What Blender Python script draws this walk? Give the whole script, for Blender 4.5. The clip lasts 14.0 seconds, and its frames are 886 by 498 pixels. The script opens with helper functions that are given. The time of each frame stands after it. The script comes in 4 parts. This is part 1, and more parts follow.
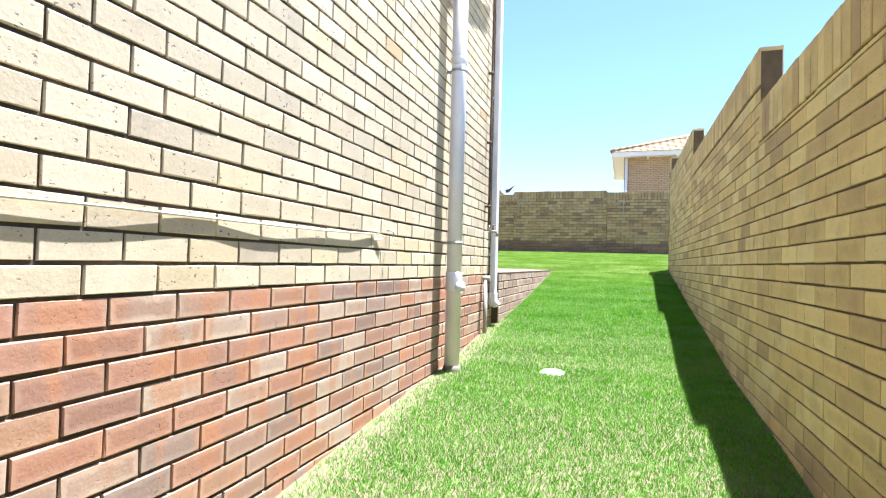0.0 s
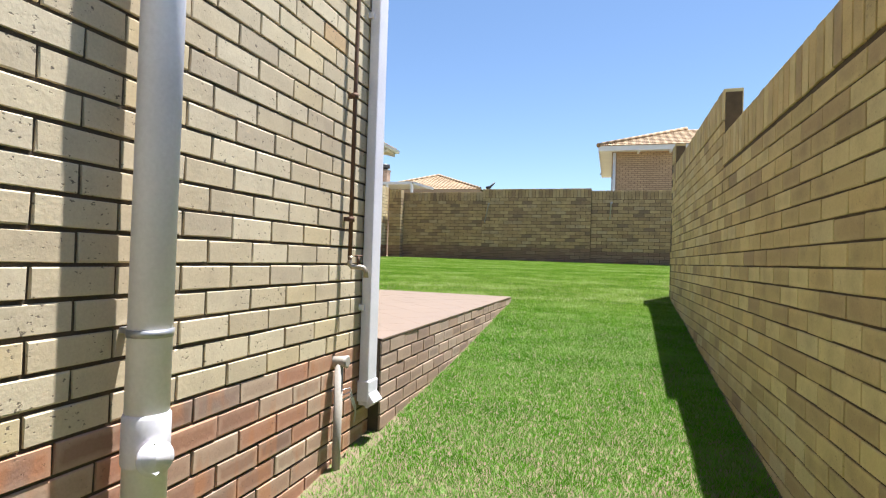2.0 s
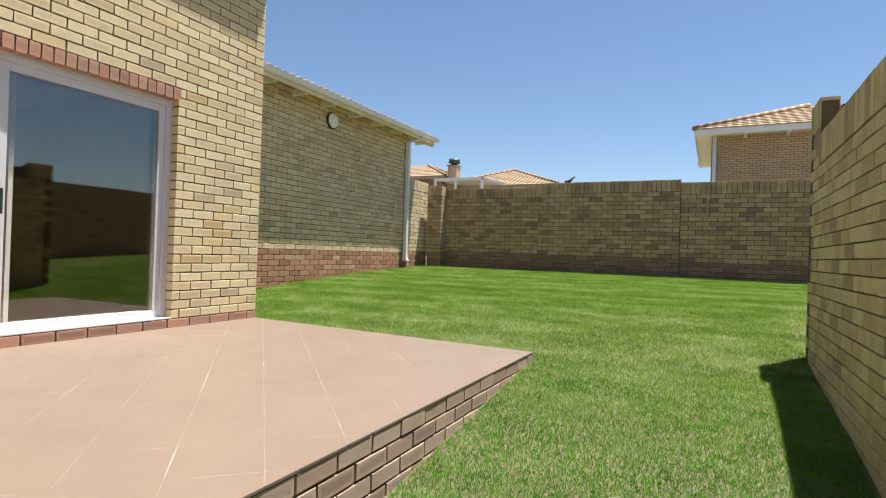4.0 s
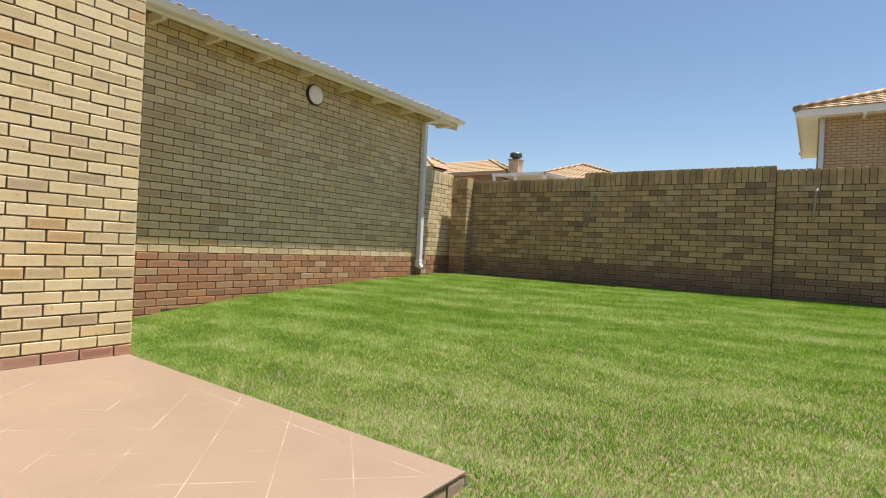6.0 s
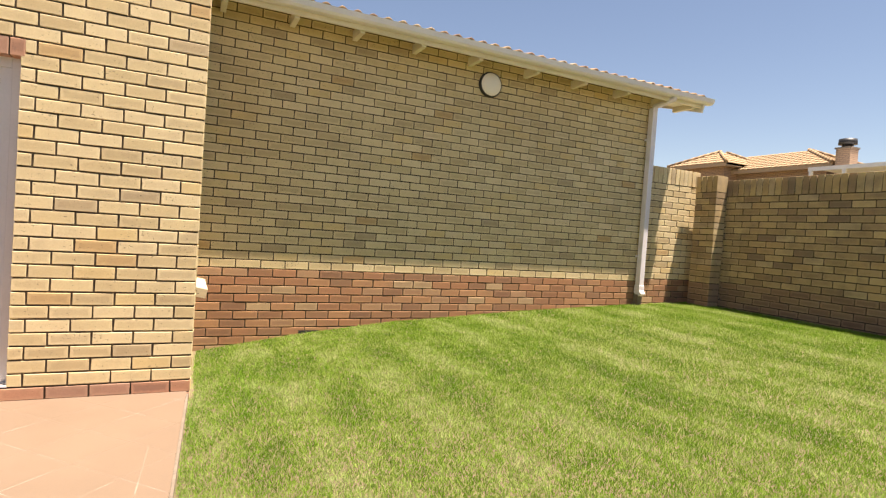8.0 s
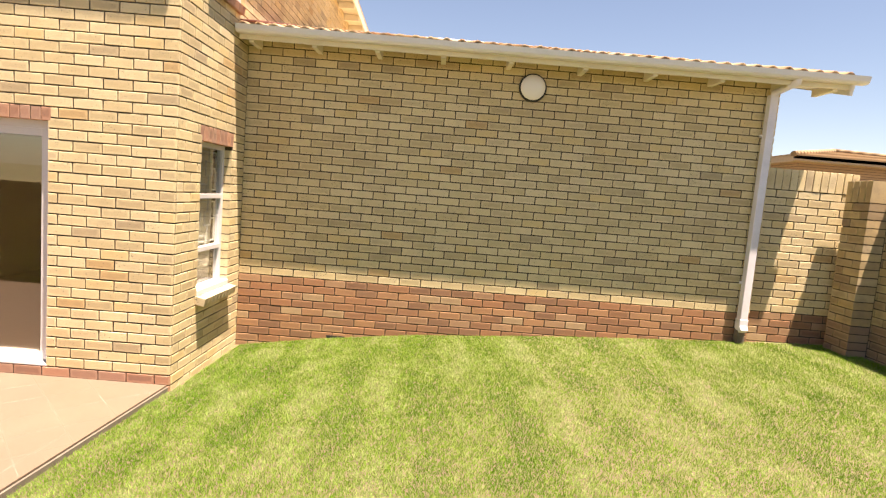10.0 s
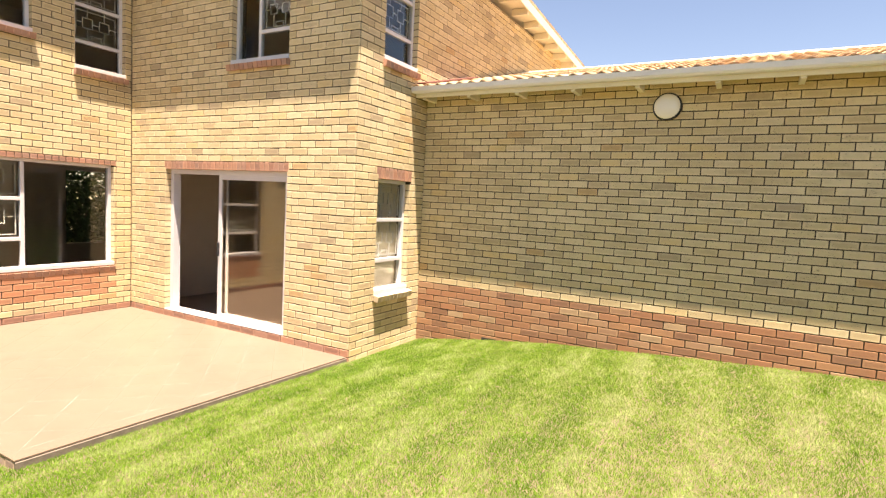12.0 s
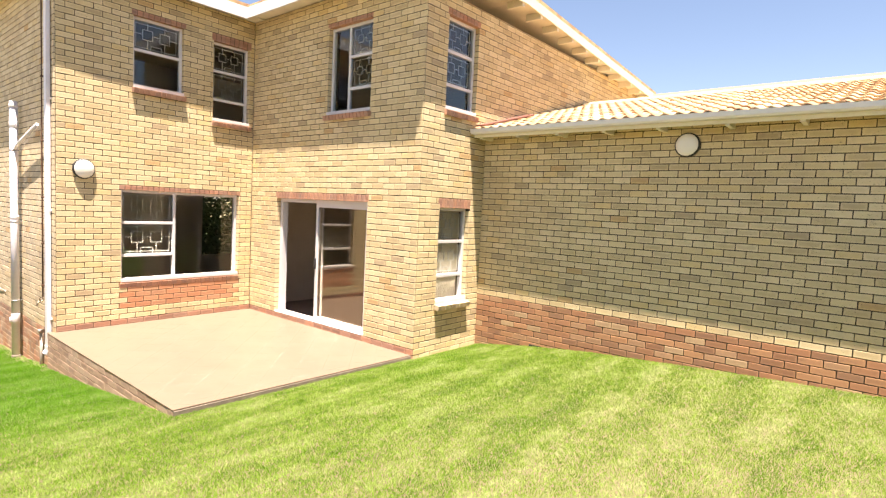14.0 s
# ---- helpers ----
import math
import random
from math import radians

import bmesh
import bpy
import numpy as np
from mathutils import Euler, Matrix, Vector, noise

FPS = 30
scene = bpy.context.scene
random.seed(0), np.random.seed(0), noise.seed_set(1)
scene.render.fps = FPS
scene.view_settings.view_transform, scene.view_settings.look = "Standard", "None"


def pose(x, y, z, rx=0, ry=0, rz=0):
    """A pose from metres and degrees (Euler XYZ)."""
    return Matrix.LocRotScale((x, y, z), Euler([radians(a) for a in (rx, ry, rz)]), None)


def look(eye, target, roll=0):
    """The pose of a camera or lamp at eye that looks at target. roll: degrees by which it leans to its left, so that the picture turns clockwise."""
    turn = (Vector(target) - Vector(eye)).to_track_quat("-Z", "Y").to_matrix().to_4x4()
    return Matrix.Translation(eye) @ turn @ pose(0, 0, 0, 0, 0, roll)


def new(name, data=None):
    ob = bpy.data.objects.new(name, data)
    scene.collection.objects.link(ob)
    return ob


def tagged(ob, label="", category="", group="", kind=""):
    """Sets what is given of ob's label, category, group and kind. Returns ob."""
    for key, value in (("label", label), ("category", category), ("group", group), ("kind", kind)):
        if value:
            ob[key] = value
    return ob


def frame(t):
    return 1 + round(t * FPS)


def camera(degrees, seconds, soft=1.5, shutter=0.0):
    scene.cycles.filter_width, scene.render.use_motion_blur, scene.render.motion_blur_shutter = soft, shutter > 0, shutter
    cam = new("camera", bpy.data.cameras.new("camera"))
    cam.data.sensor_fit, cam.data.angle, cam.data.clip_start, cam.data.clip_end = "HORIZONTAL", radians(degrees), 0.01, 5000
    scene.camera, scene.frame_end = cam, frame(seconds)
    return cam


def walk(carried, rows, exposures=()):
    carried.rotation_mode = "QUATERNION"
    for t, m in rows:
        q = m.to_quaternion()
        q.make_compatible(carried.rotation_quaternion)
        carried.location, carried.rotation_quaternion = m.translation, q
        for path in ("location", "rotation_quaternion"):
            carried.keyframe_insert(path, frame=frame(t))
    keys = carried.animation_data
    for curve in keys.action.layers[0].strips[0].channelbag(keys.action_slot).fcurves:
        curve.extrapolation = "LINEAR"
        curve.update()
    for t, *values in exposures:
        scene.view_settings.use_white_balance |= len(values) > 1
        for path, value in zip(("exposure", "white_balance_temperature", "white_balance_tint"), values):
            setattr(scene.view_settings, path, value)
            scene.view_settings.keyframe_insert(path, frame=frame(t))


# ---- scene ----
cam = camera(78.5, 14.0, soft=1.25)
PATH = [
    (0, (0.049, 2.014, 1.883), (-0.589, 3.909, 1.930), 1.5),
    (0.5, (0.043, 2.630, 1.924), (-0.565, 4.535, 1.961), 1.8),
    (1, (0.038, 3.255, 2.026), (-0.565, 5.161, 2.058), 1.8),
    (1.5, (0.057, 3.931, 2.121), (-0.539, 5.84, 2.154), 1.9),
    (2, (0.043, 4.625, 2.241), (-0.554, 6.533, 2.276), 1.8),
    (2.5, (0.045, 5.328, 2.322), (-0.571, 7.230, 2.360), 1.7),
    (3, (0.065, 6.023, 2.386), (-0.638, 7.895, 2.423), 1.7),
    (5.3, (0.125, 8.645, 2.707), (-0.935, 10.341, 2.697), 2.8),
    (5.5, (0.07, 8.88, 2.71), (-1.004, 10.568, 2.702), 3.0),
    (6, (0.005, 9.444, 2.716), (-1.127, 11.093, 2.709), 2.7),
    (6.5, (-0.055, 9.995, 2.797), (-1.373, 11.5, 2.779), 2.9),
    (7, (-0.113, 10.525, 2.884), (-1.622, 11.837, 2.849), 3.4),
    (7.5, (-0.201, 10.999, 2.929), (-1.882, 12.082, 2.884), 3.6),
    (8, (-0.247, 11.455, 2.988), (-2.053, 12.313, 2.928), 4.0),
    (8.2, (-0.23, 11.626, 3.035), (-2.067, 12.415, 2.96), 4.2),
    (10.3, (0.092, 14.004, 3.556), (-1.892, 13.841, 3.355), 4.2),
    (10.5, (0.114, 14.224, 3.557), (-1.855, 13.931, 3.361), 3.8),
    (11, (0.233, 14.616, 3.563), (-1.666, 14.019, 3.377), 3.4),
    (11.5, (0.354, 14.957, 3.565), (-1.467, 14.148, 3.386), 3.2),
    (12, (0.449, 15.342, 3.577), (-1.289, 14.367, 3.409), 3.0),
    (12.5, (0.619, 15.681, 3.607), (-1.054, 14.598, 3.442), 2.9),
    (13, (0.753, 16.012, 3.687), (-0.865, 14.848, 3.52), 2.8),
    (13.5, (0.897, 16.279, 3.74), (-0.663, 15.039, 3.578), 2.8),
    (14, (1.088, 16.478, 3.815), (-0.443, 15.199, 3.666), 2.8),
]
EXPOSURES = [(0, 2.47, 5550, 10.5), (0.5, 2.2, 5650, 10.5), (1.5, 1.87, 5900, 10.5), (3, 1.37, 6150, 9), (5.5, 1.25, 6450, 9.5), (6.5, 1.35, 6900, 13), (8, 1.52, 7650, 18),
             (10.5, 1.87, 7950, 21.5), (12, 1.97, 7750, 21), (14, 2.04, 7400, 19.5)]
walk(cam, [(t, look(eye, target, roll)) for t, eye, target, roll in PATH], EXPOSURES)

# ---- light ----
SUN = Vector((0.170, 0.185, 1.0)).normalized()
sun = new("sun", bpy.data.lights.new("sun", "SUN"))
sun.data.energy, sun.data.angle, sun.data.color = 5.0, radians(0.53), (1.0, 0.955, 0.88)
sun.matrix_world = look(SUN * 60, (0, 0, 0))
world = bpy.data.worlds.new("sky")
scene.world = world
world.use_nodes = True
wn = world.node_tree
sky = wn.nodes.new("ShaderNodeTexSky")
sky.sky_type, sky.sun_disc = "NISHITA", False
sky.sun_elevation, sky.sun_rotation = math.asin(SUN.z), math.atan2(SUN.x, SUN.y)
sky.air_density, sky.dust_density, sky.ozone_density = 1.0, 0.25, 2.2
wn.nodes["Background"].inputs["Strength"].default_value = 0.056
wn.links.new(sky.outputs["Color"], wn.nodes["Background"].inputs["Color"])


# ---- materials ----
class Nodes:
    """A small builder for node materials."""

    def __init__(self, name, rough=0.8, metal=0.0):
        self.mat = bpy.data.materials.new(name)
        self.mat.use_nodes = True
        self.tree = self.mat.node_tree
        self.bsdf = self.tree.nodes["Principled BSDF"]
        self.bsdf.inputs["Roughness"].default_value = rough
        self.bsdf.inputs["Metallic"].default_value = metal
        self.geo = self.add("ShaderNodeNewGeometry")
        self.tex = self.add("ShaderNodeTexCoord")

    def add(self, kind, **values):
        n = self.tree.nodes.new(kind)
        for key, value in values.items():
            if key in n.inputs:
                n.inputs[key].default_value = value
        return n

    def put(self, a, b):
        self.tree.links.new(a, b)

    def noise(self, scale, detail=4.0, rough=0.55, where=None, stretch=None):
        n = self.add("ShaderNodeTexNoise", Scale=scale, Detail=detail, Roughness=rough)
        src = where or self.geo.outputs["Position"]
        if stretch:
            m = self.add("ShaderNodeMapping", Scale=stretch)
            self.put(src, m.inputs["Vector"])
            src = m.outputs["Vector"]
        self.put(src, n.inputs["Vector"])
        return n.outputs["Fac"]

    def ramp(self, fac, stops, step=False):
        r = self.add("ShaderNodeValToRGB")
        r.color_ramp.interpolation = "CONSTANT" if step else "LINEAR"
        els = r.color_ramp.elements
        while len(els) < len(stops):
            els.new(0.5)
        for el, (at, col) in zip(els, stops):
            el.position = at
            el.color = (*col, 1) if len(col) == 3 else col
        self.put(fac, r.inputs["Fac"])
        return r.outputs["Color"]

    def grey(self, fac, lo, hi):
        m = self.add("ShaderNodeMapRange")
        m.inputs["From Min"].default_value, m.inputs["From Max"].default_value = lo, hi
        self.put(fac, m.inputs["Value"])
        return m.outputs["Result"]

    def mix(self, fac, a, b, kind="MIX"):
        m = self.add("ShaderNodeMix")
        m.data_type, m.blend_type = "RGBA", kind
        for value, sock in ((fac, m.inputs[0]), (a, m.inputs[6]), (b, m.inputs[7])):
            if isinstance(value, (int, float)):
                sock.default_value = value
            elif isinstance(value, tuple):
                sock.default_value = (*value, 1)
            else:
                self.put(value, sock)
        return m.outputs[2]

    def maths(self, op, a, b):
        m = self.add("ShaderNodeMath")
        m.operation = op
        for value, sock in ((a, m.inputs[0]), (b, m.inputs[1])):
            if isinstance(value, (int, float)):
                sock.default_value = value
            else:
                self.put(value, sock)
        return m.outputs[0]

    def chance(self):
        """A random number for each piece, whether an object or an island."""
        ob = self.add("ShaderNodeObjectInfo").outputs["Random"]
        return self.maths("FRACT", self.maths("ADD", ob, self.geo.outputs["Random Per Island"]), 0.0)

    def bump(self, height, strength=0.3, distance=0.004):
        b = self.add("ShaderNodeBump", Strength=strength, Distance=distance)
        self.put(height, b.inputs["Height"])
        self.put(b.outputs["Normal"], self.bsdf.inputs["Normal"])

    def colour(self, c):
        if isinstance(c, tuple):
            self.bsdf.inputs["Base Color"].default_value = (*c, 1)
        else:
            self.put(c, self.bsdf.inputs["Base Color"])
        return self


def brick_material(name, tones, pit=0.55, blotch=0.22, stain=(0.16, 0.12, 0.09), streak=None, toast=(0.27, 0.19, 0.12), rim=(0.74, 0.62, 0.44), fired=1.0, tint=0.12):
    n = Nodes(name, 0.88)
    r = n.chance()
    base = n.ramp(r, tones, step=True)
    second = n.maths("FRACT", n.maths("MULTIPLY", r, 17.3), 0.0)
    base = n.mix(n.maths("MULTIPLY", second, tint), base, (0.36, 0.27, 0.19))
    large = n.grey(n.noise(7.0, 3.0), 0.45, 0.75)
    base = n.mix(n.maths("MULTIPLY", large, blotch), base, stain)
    if streak:
        patch = n.grey(n.noise(8.0, 2.0, stretch=(1.0, 1.0, 0.3)), 0.52, 0.60)
        base = n.mix(n.maths("MULTIPLY", patch, 0.6), base, streak)
    weather = n.grey(n.noise(1.1, 4.0), 0.48, 0.8)
    base = n.mix(n.maths("MULTIPLY", weather, 0.25), base, (0.30, 0.205, 0.105))
    fine = n.noise(140.0, 3.0, 0.7)
    base = n.mix(0.11, base, n.ramp(fine, [(0.3, (0.1, 0.08, 0.06)), (0.65, (0.85, 0.78, 0.66))]), "OVERLAY")
    # fired faces: a pale worn rim round a toasted middle, stronger on some bricks
    face = n.add("ShaderNodeSeparateXYZ")
    n.put(n.tex.outputs["UV"], face.inputs[0])
    du = n.maths("MULTIPLY", n.maths("MINIMUM", face.outputs["X"], n.maths("SUBTRACT", 1.0, face.outputs["X"])), 0.22)
    dv = n.maths("MULTIPLY", n.maths("MINIMUM", face.outputs["Y"], n.maths("SUBTRACT", 1.0, face.outputs["Y"])), 0.073)
    wander = n.maths("MULTIPLY", n.noise(24.0, 4.0), 0.030)
    middle = n.grey(n.maths("SUBTRACT", n.maths("ADD", n.maths("MINIMUM", du, dv), wander), 0.013), 0.008, 0.023)
    third = n.maths("FRACT", n.maths("MULTIPLY", r, 7.9), 0.0)
    base = n.mix(n.maths("MULTIPLY", middle, n.maths("ADD", n.maths("MULTIPLY", n.maths("POWER", third, 2.0), 0.46 * fired), 0.10 * fired)), base, toast)
    base = n.mix(n.maths("MULTIPLY", n.maths("SUBTRACT", 1.0, middle), 0.20 * fired), base, rim)
    pits = n.grey(n.maths("ADD", n.noise(62.0, 3.0, 0.6, stretch=(1.0, 0.8, 1.3)), n.maths("MULTIPLY", n.noise(9.0, 2.0), 0.30)), 0.805, 0.835)
    base = n.mix(n.maths("MULTIPLY", pits, pit), base, (0.10, 0.075, 0.055))
    n.colour(base)
    rough = n.noise(60.0, 4.0, 0.65)
    n.bump(n.maths("SUBTRACT", rough, n.maths("MULTIPLY", pits, 0.8)), 0.34, 0.003)
    return n.mat


YELLOW = brick_material("yellow_face_brick", [
    (0.0, (0.617, 0.513, 0.346)), (0.18, (0.580, 0.475, 0.317)), (0.34, (0.655, 0.551, 0.384)), (0.50, (0.551, 0.451, 0.302)),
    (0.64, (0.617, 0.518, 0.360)), (0.78, (0.541, 0.446, 0.302)), (0.85, (0.627, 0.503, 0.307)), (0.93, (0.503, 0.413, 0.288)), (0.985, (0.551, 0.370, 0.192))], pit=0.85, fired=0.15, tint=0.12)
# YELLOW's brick, less bleached, with these walls' warm light mixed into the tones.
GOLD_WARM_LIT = brick_material("golden_face_brick", [
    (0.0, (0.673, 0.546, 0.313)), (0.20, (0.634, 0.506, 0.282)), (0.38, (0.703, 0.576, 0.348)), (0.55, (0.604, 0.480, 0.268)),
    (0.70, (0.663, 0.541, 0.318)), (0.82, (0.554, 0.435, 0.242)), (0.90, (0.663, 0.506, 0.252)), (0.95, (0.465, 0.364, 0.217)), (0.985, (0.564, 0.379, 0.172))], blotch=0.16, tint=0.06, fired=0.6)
DEEPRED = brick_material("deep_red_plinth_brick", [
    (0.0, (0.351, 0.167, 0.084)), (0.2, (0.294, 0.146, 0.076)), (0.4, (0.399, 0.211, 0.106)), (0.6, (0.257, 0.135, 0.076)),
    (0.75, (0.389, 0.232, 0.129)), (0.92, (0.446, 0.313, 0.179))], pit=0.3, toast=(0.17, 0.075, 0.042), rim=(0.48, 0.25, 0.13), fired=0.7, tint=0.05)
RED = brick_material("red_plinth_brick", [
    (0.0, (0.444, 0.210, 0.127)), (0.16, (0.404, 0.250, 0.173)), (0.32, (0.484, 0.335, 0.238)), (0.48, (0.363, 0.185, 0.122)),
    (0.60, (0.312, 0.215, 0.169)), (0.70, (0.504, 0.375, 0.271)), (0.84, (0.464, 0.250, 0.145)), (0.94, (0.242, 0.150, 0.116))], pit=0.4, streak=(0.48, 0.20, 0.085), toast=(0.25, 0.13, 0.08), rim=(0.58, 0.42, 0.30))
ORANGE = brick_material("orange_panel_brick", [
    (0.0, (0.50, 0.22, 0.11)), (0.25, (0.45, 0.20, 0.10)), (0.5, (0.54, 0.27, 0.14)), (0.75, (0.47, 0.25, 0.14))], pit=0.3, toast=(0.30, 0.13, 0.07), rim=(0.58, 0.33, 0.19))
TAWNY = brick_material("tawny_boundary_brick", [
    (0.0, (0.598, 0.490, 0.233)), (0.15, (0.532, 0.428, 0.205)), (0.30, (0.636, 0.541, 0.270)), (0.46, (0.494, 0.398, 0.186)),
    (0.60, (0.570, 0.449, 0.205)), (0.75, (0.437, 0.337, 0.167)), (0.86, (0.589, 0.510, 0.279)), (0.94, (0.361, 0.275, 0.149))], pit=0.3, blotch=0.35, toast=(0.26, 0.18, 0.10), rim=(0.62, 0.50, 0.31), fired=0.35)
# Darker and browner than the right wall's brick.
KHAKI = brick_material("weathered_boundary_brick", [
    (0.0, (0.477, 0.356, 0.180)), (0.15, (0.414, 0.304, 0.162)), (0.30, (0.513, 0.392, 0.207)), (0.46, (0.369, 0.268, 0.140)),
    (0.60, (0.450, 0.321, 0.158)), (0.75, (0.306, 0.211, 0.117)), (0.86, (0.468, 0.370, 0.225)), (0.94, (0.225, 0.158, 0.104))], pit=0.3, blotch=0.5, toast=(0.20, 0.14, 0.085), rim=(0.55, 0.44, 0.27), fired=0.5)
BROWN = brick_material("brown_base_brick", [
    (0.0, (0.26, 0.16, 0.10)), (0.25, (0.30, 0.20, 0.12)), (0.5, (0.22, 0.14, 0.09)), (0.75, (0.33, 0.23, 0.14))], pit=0.3, toast=(0.17, 0.11, 0.085), rim=(0.50, 0.34, 0.24))
LINTEL = brick_material("red_lintel_brick", [
    (0.0, (0.40, 0.185, 0.115)), (0.25, (0.34, 0.165, 0.11)), (0.5, (0.46, 0.225, 0.14)), (0.75, (0.37, 0.20, 0.14))], pit=0.3, toast=(0.17, 0.11, 0.085), rim=(0.50, 0.34, 0.24))
PURPLE = brick_material("purple_edge_brick", [
    (0.0, (0.40, 0.27, 0.20)), (0.25, (0.45, 0.32, 0.245)), (0.5, (0.34, 0.23, 0.18)), (0.75, (0.48, 0.36, 0.28))], pit=0.3, toast=(0.17, 0.11, 0.085), rim=(0.50, 0.34, 0.24))


def simple(name, col, rough=0.6, metal=0.0, vary=0.12, scale=9.0, bump=0.12, fine=90.0):
    n = Nodes(name, rough, metal)
    dark = tuple(c * (1 - 2.2 * vary) for c in col)
    f = n.mix(0.4, n.noise(scale, 5.0), n.noise(fine, 3.0))
    n.colour(n.ramp(f, [(0.32, dark), (0.62, col)]))
    n.bump(n.noise(fine, 3.0), bump, 0.002)
    return n.mat


def patchy_grout():
    """Pale joint filler, in places stained to the colour of the tiles."""
    n = Nodes("pale_grout", 0.9)
    n.colour(n.ramp(n.noise(2.4, 4.0), [(0.54, (0.206, 0.147, 0.106)), (0.66, (0.34, 0.275, 0.225))]))
    return n.mat


MORTAR = simple("dark_recessed_mortar", (0.095, 0.068, 0.043), 0.95, vary=0.2, scale=14.0, bump=0.6, fine=220.0)
WHITE = simple("white_paint", (0.74, 0.735, 0.74), 0.45, vary=0.05, scale=3.0, bump=0.06)
FRAME = simple("white_window_paint", (0.64, 0.62, 0.625), 0.4, vary=0.04, scale=3.0, bump=0.04)
PIPE = simple("white_plastic_pipe", (0.78, 0.745, 0.79), 0.42, vary=0.07, scale=5.0, bump=0.04)
FASCIA = simple("cream_eave_paint", (0.76, 0.71, 0.57), 0.5, vary=0.06, scale=4.0)
RUST = simple("rusty_steel", (0.16, 0.085, 0.05), 0.75, 0.3, vary=0.2, scale=40.0)
BRASS = simple("weathered_brass", (0.42, 0.36, 0.27), 0.45, 0.8, vary=0.2, scale=60.0)
BLACK = simple("black_plastic", (0.025, 0.025, 0.027), 0.5)
CABLE = simple("pale_cable", (0.60, 0.58, 0.52), 0.5, vary=0.05)
PLASTER = simple("interior_plaster", (0.66, 0.56, 0.43), 0.9, vary=0.05, scale=2.0)
INFLOOR = simple("interior_floor", (0.33, 0.24, 0.17), 0.5, vary=0.1, scale=3.0)
SCREED = simple("pink_patio_tile", (0.206, 0.147, 0.106), 0.46, vary=0.06, scale=2.2, bump=0.15, fine=160.0)
GROUT = patchy_grout()
CONCRETE = simple("dark_concrete", (0.21, 0.17, 0.13), 0.9, vary=0.2, scale=12.0, bump=0.4)
BARS = simple("cream_bar_paint", (0.60, 0.57, 0.52), 0.5, vary=0.05)
FLASH = simple("dark_red_flashing", (0.20, 0.075, 0.05), 0.8, vary=0.15)
CLOTH = simple("cream_blind_cloth", (0.66, 0.57, 0.43), 0.9, vary=0.05, scale=2.0)
STEEL = simple("grey_steel", (0.42, 0.42, 0.43), 0.4, 0.7, vary=0.08)


def glass_material():
    n = Nodes("window_glass", 0.02)
    n.bsdf.inputs["Transmission Weight"].default_value = 1.0
    n.bsdf.inputs["IOR"].default_value = 1.45
    n.colour((0.86, 0.90, 0.89))
    return n.mat


def door_glass():
    """Thick, slightly bronzed and strongly reflecting."""
    n = Nodes("bronzed_door_glass", 0.015)
    n.bsdf.inputs["Transmission Weight"].default_value = 1.0
    n.bsdf.inputs["IOR"].default_value = 1.75
    n.colour((0.80, 0.76, 0.68))
    return n.mat


def lamp_glass():
    n = Nodes("opal_lamp_glass", 0.25)
    n.bsdf.inputs["Subsurface Weight"].default_value = 0.3
    n.bsdf.inputs["Subsurface Radius"].default_value = (0.02, 0.02, 0.02)
    n.colour((0.82, 0.78, 0.70))
    return n.mat


def tile_material(name, tones):
    n = Nodes(name, 0.75)
    base = n.ramp(n.chance(), tones, step=True)
    base = n.mix(n.grey(n.noise(9.0, 4.0), 0.4, 0.8), base, (0.20, 0.10, 0.06))
    base = n.mix(n.maths("MULTIPLY", n.grey(n.noise(60.0, 3.0), 0.6, 0.75), 0.3), base, (0.62, 0.50, 0.36))
    n.colour(base)
    n.bump(n.noise(120.0, 3.0), 0.3, 0.003)
    return n.mat


def lawn_colours(n):
    """Mown stripes, patches and dry spots; greener where y is low."""
    swirl = n.noise(0.55, 3.0)
    m = n.add("ShaderNodeMapping")
    m.inputs["Rotation"].default_value = (0, 0, radians(86))
    n.put(n.geo.outputs["Position"], m.inputs["Vector"])
    w = n.add("ShaderNodeTexWave", Scale=0.52, Distortion=1.7, Detail=3.0)
    w.inputs["Detail Scale"].default_value = 1.3
    n.put(m.outputs["Vector"], w.inputs["Vector"])
    stripe = n.maths("MULTIPLY", n.grey(w.outputs["Fac"], 0.25, 0.8), n.grey(n.noise(1.3, 4.0, 0.6), 0.32, 0.62))
    patch = n.noise(2.6, 6.0, 0.66, stretch=(0.62, 1.25, 1.0))
    tuft = n.noise(9.0, 6.0, 0.72, stretch=(0.8, 1.2, 1.0))
    tone = n.maths("ADD", n.maths("MULTIPLY", patch, 0.52), n.maths("ADD", n.maths("MULTIPLY", tuft, 0.40), n.maths("MULTIPLY", stripe, 0.085)))
    base = n.ramp(tone, [(0.395, (0.118, 0.230, 0.024)), (0.475, (0.190, 0.305, 0.046)), (0.545, (0.270, 0.368, 0.108)), (0.645, (0.38, 0.430, 0.215))])
    sep = n.add("ShaderNodeSeparateXYZ")
    n.put(n.geo.outputs["Position"], sep.inputs[0])
    low_y = n.grey(n.maths("ADD", sep.outputs["Y"], n.maths("MULTIPLY", swirl, 2.0)), 13.2, 10.6)
    fresh = n.mix(0.5, n.noise(2.2, 5.0, 0.6), tuft)
    lush = n.ramp(fresh, [(0.34, (0.040, 0.165, 0.006)), (0.50, (0.068, 0.238, 0.009)), (0.68, (0.115, 0.300, 0.020))])
    return n.mix(n.maths("MULTIPLY", low_y, 0.72), base, lush)


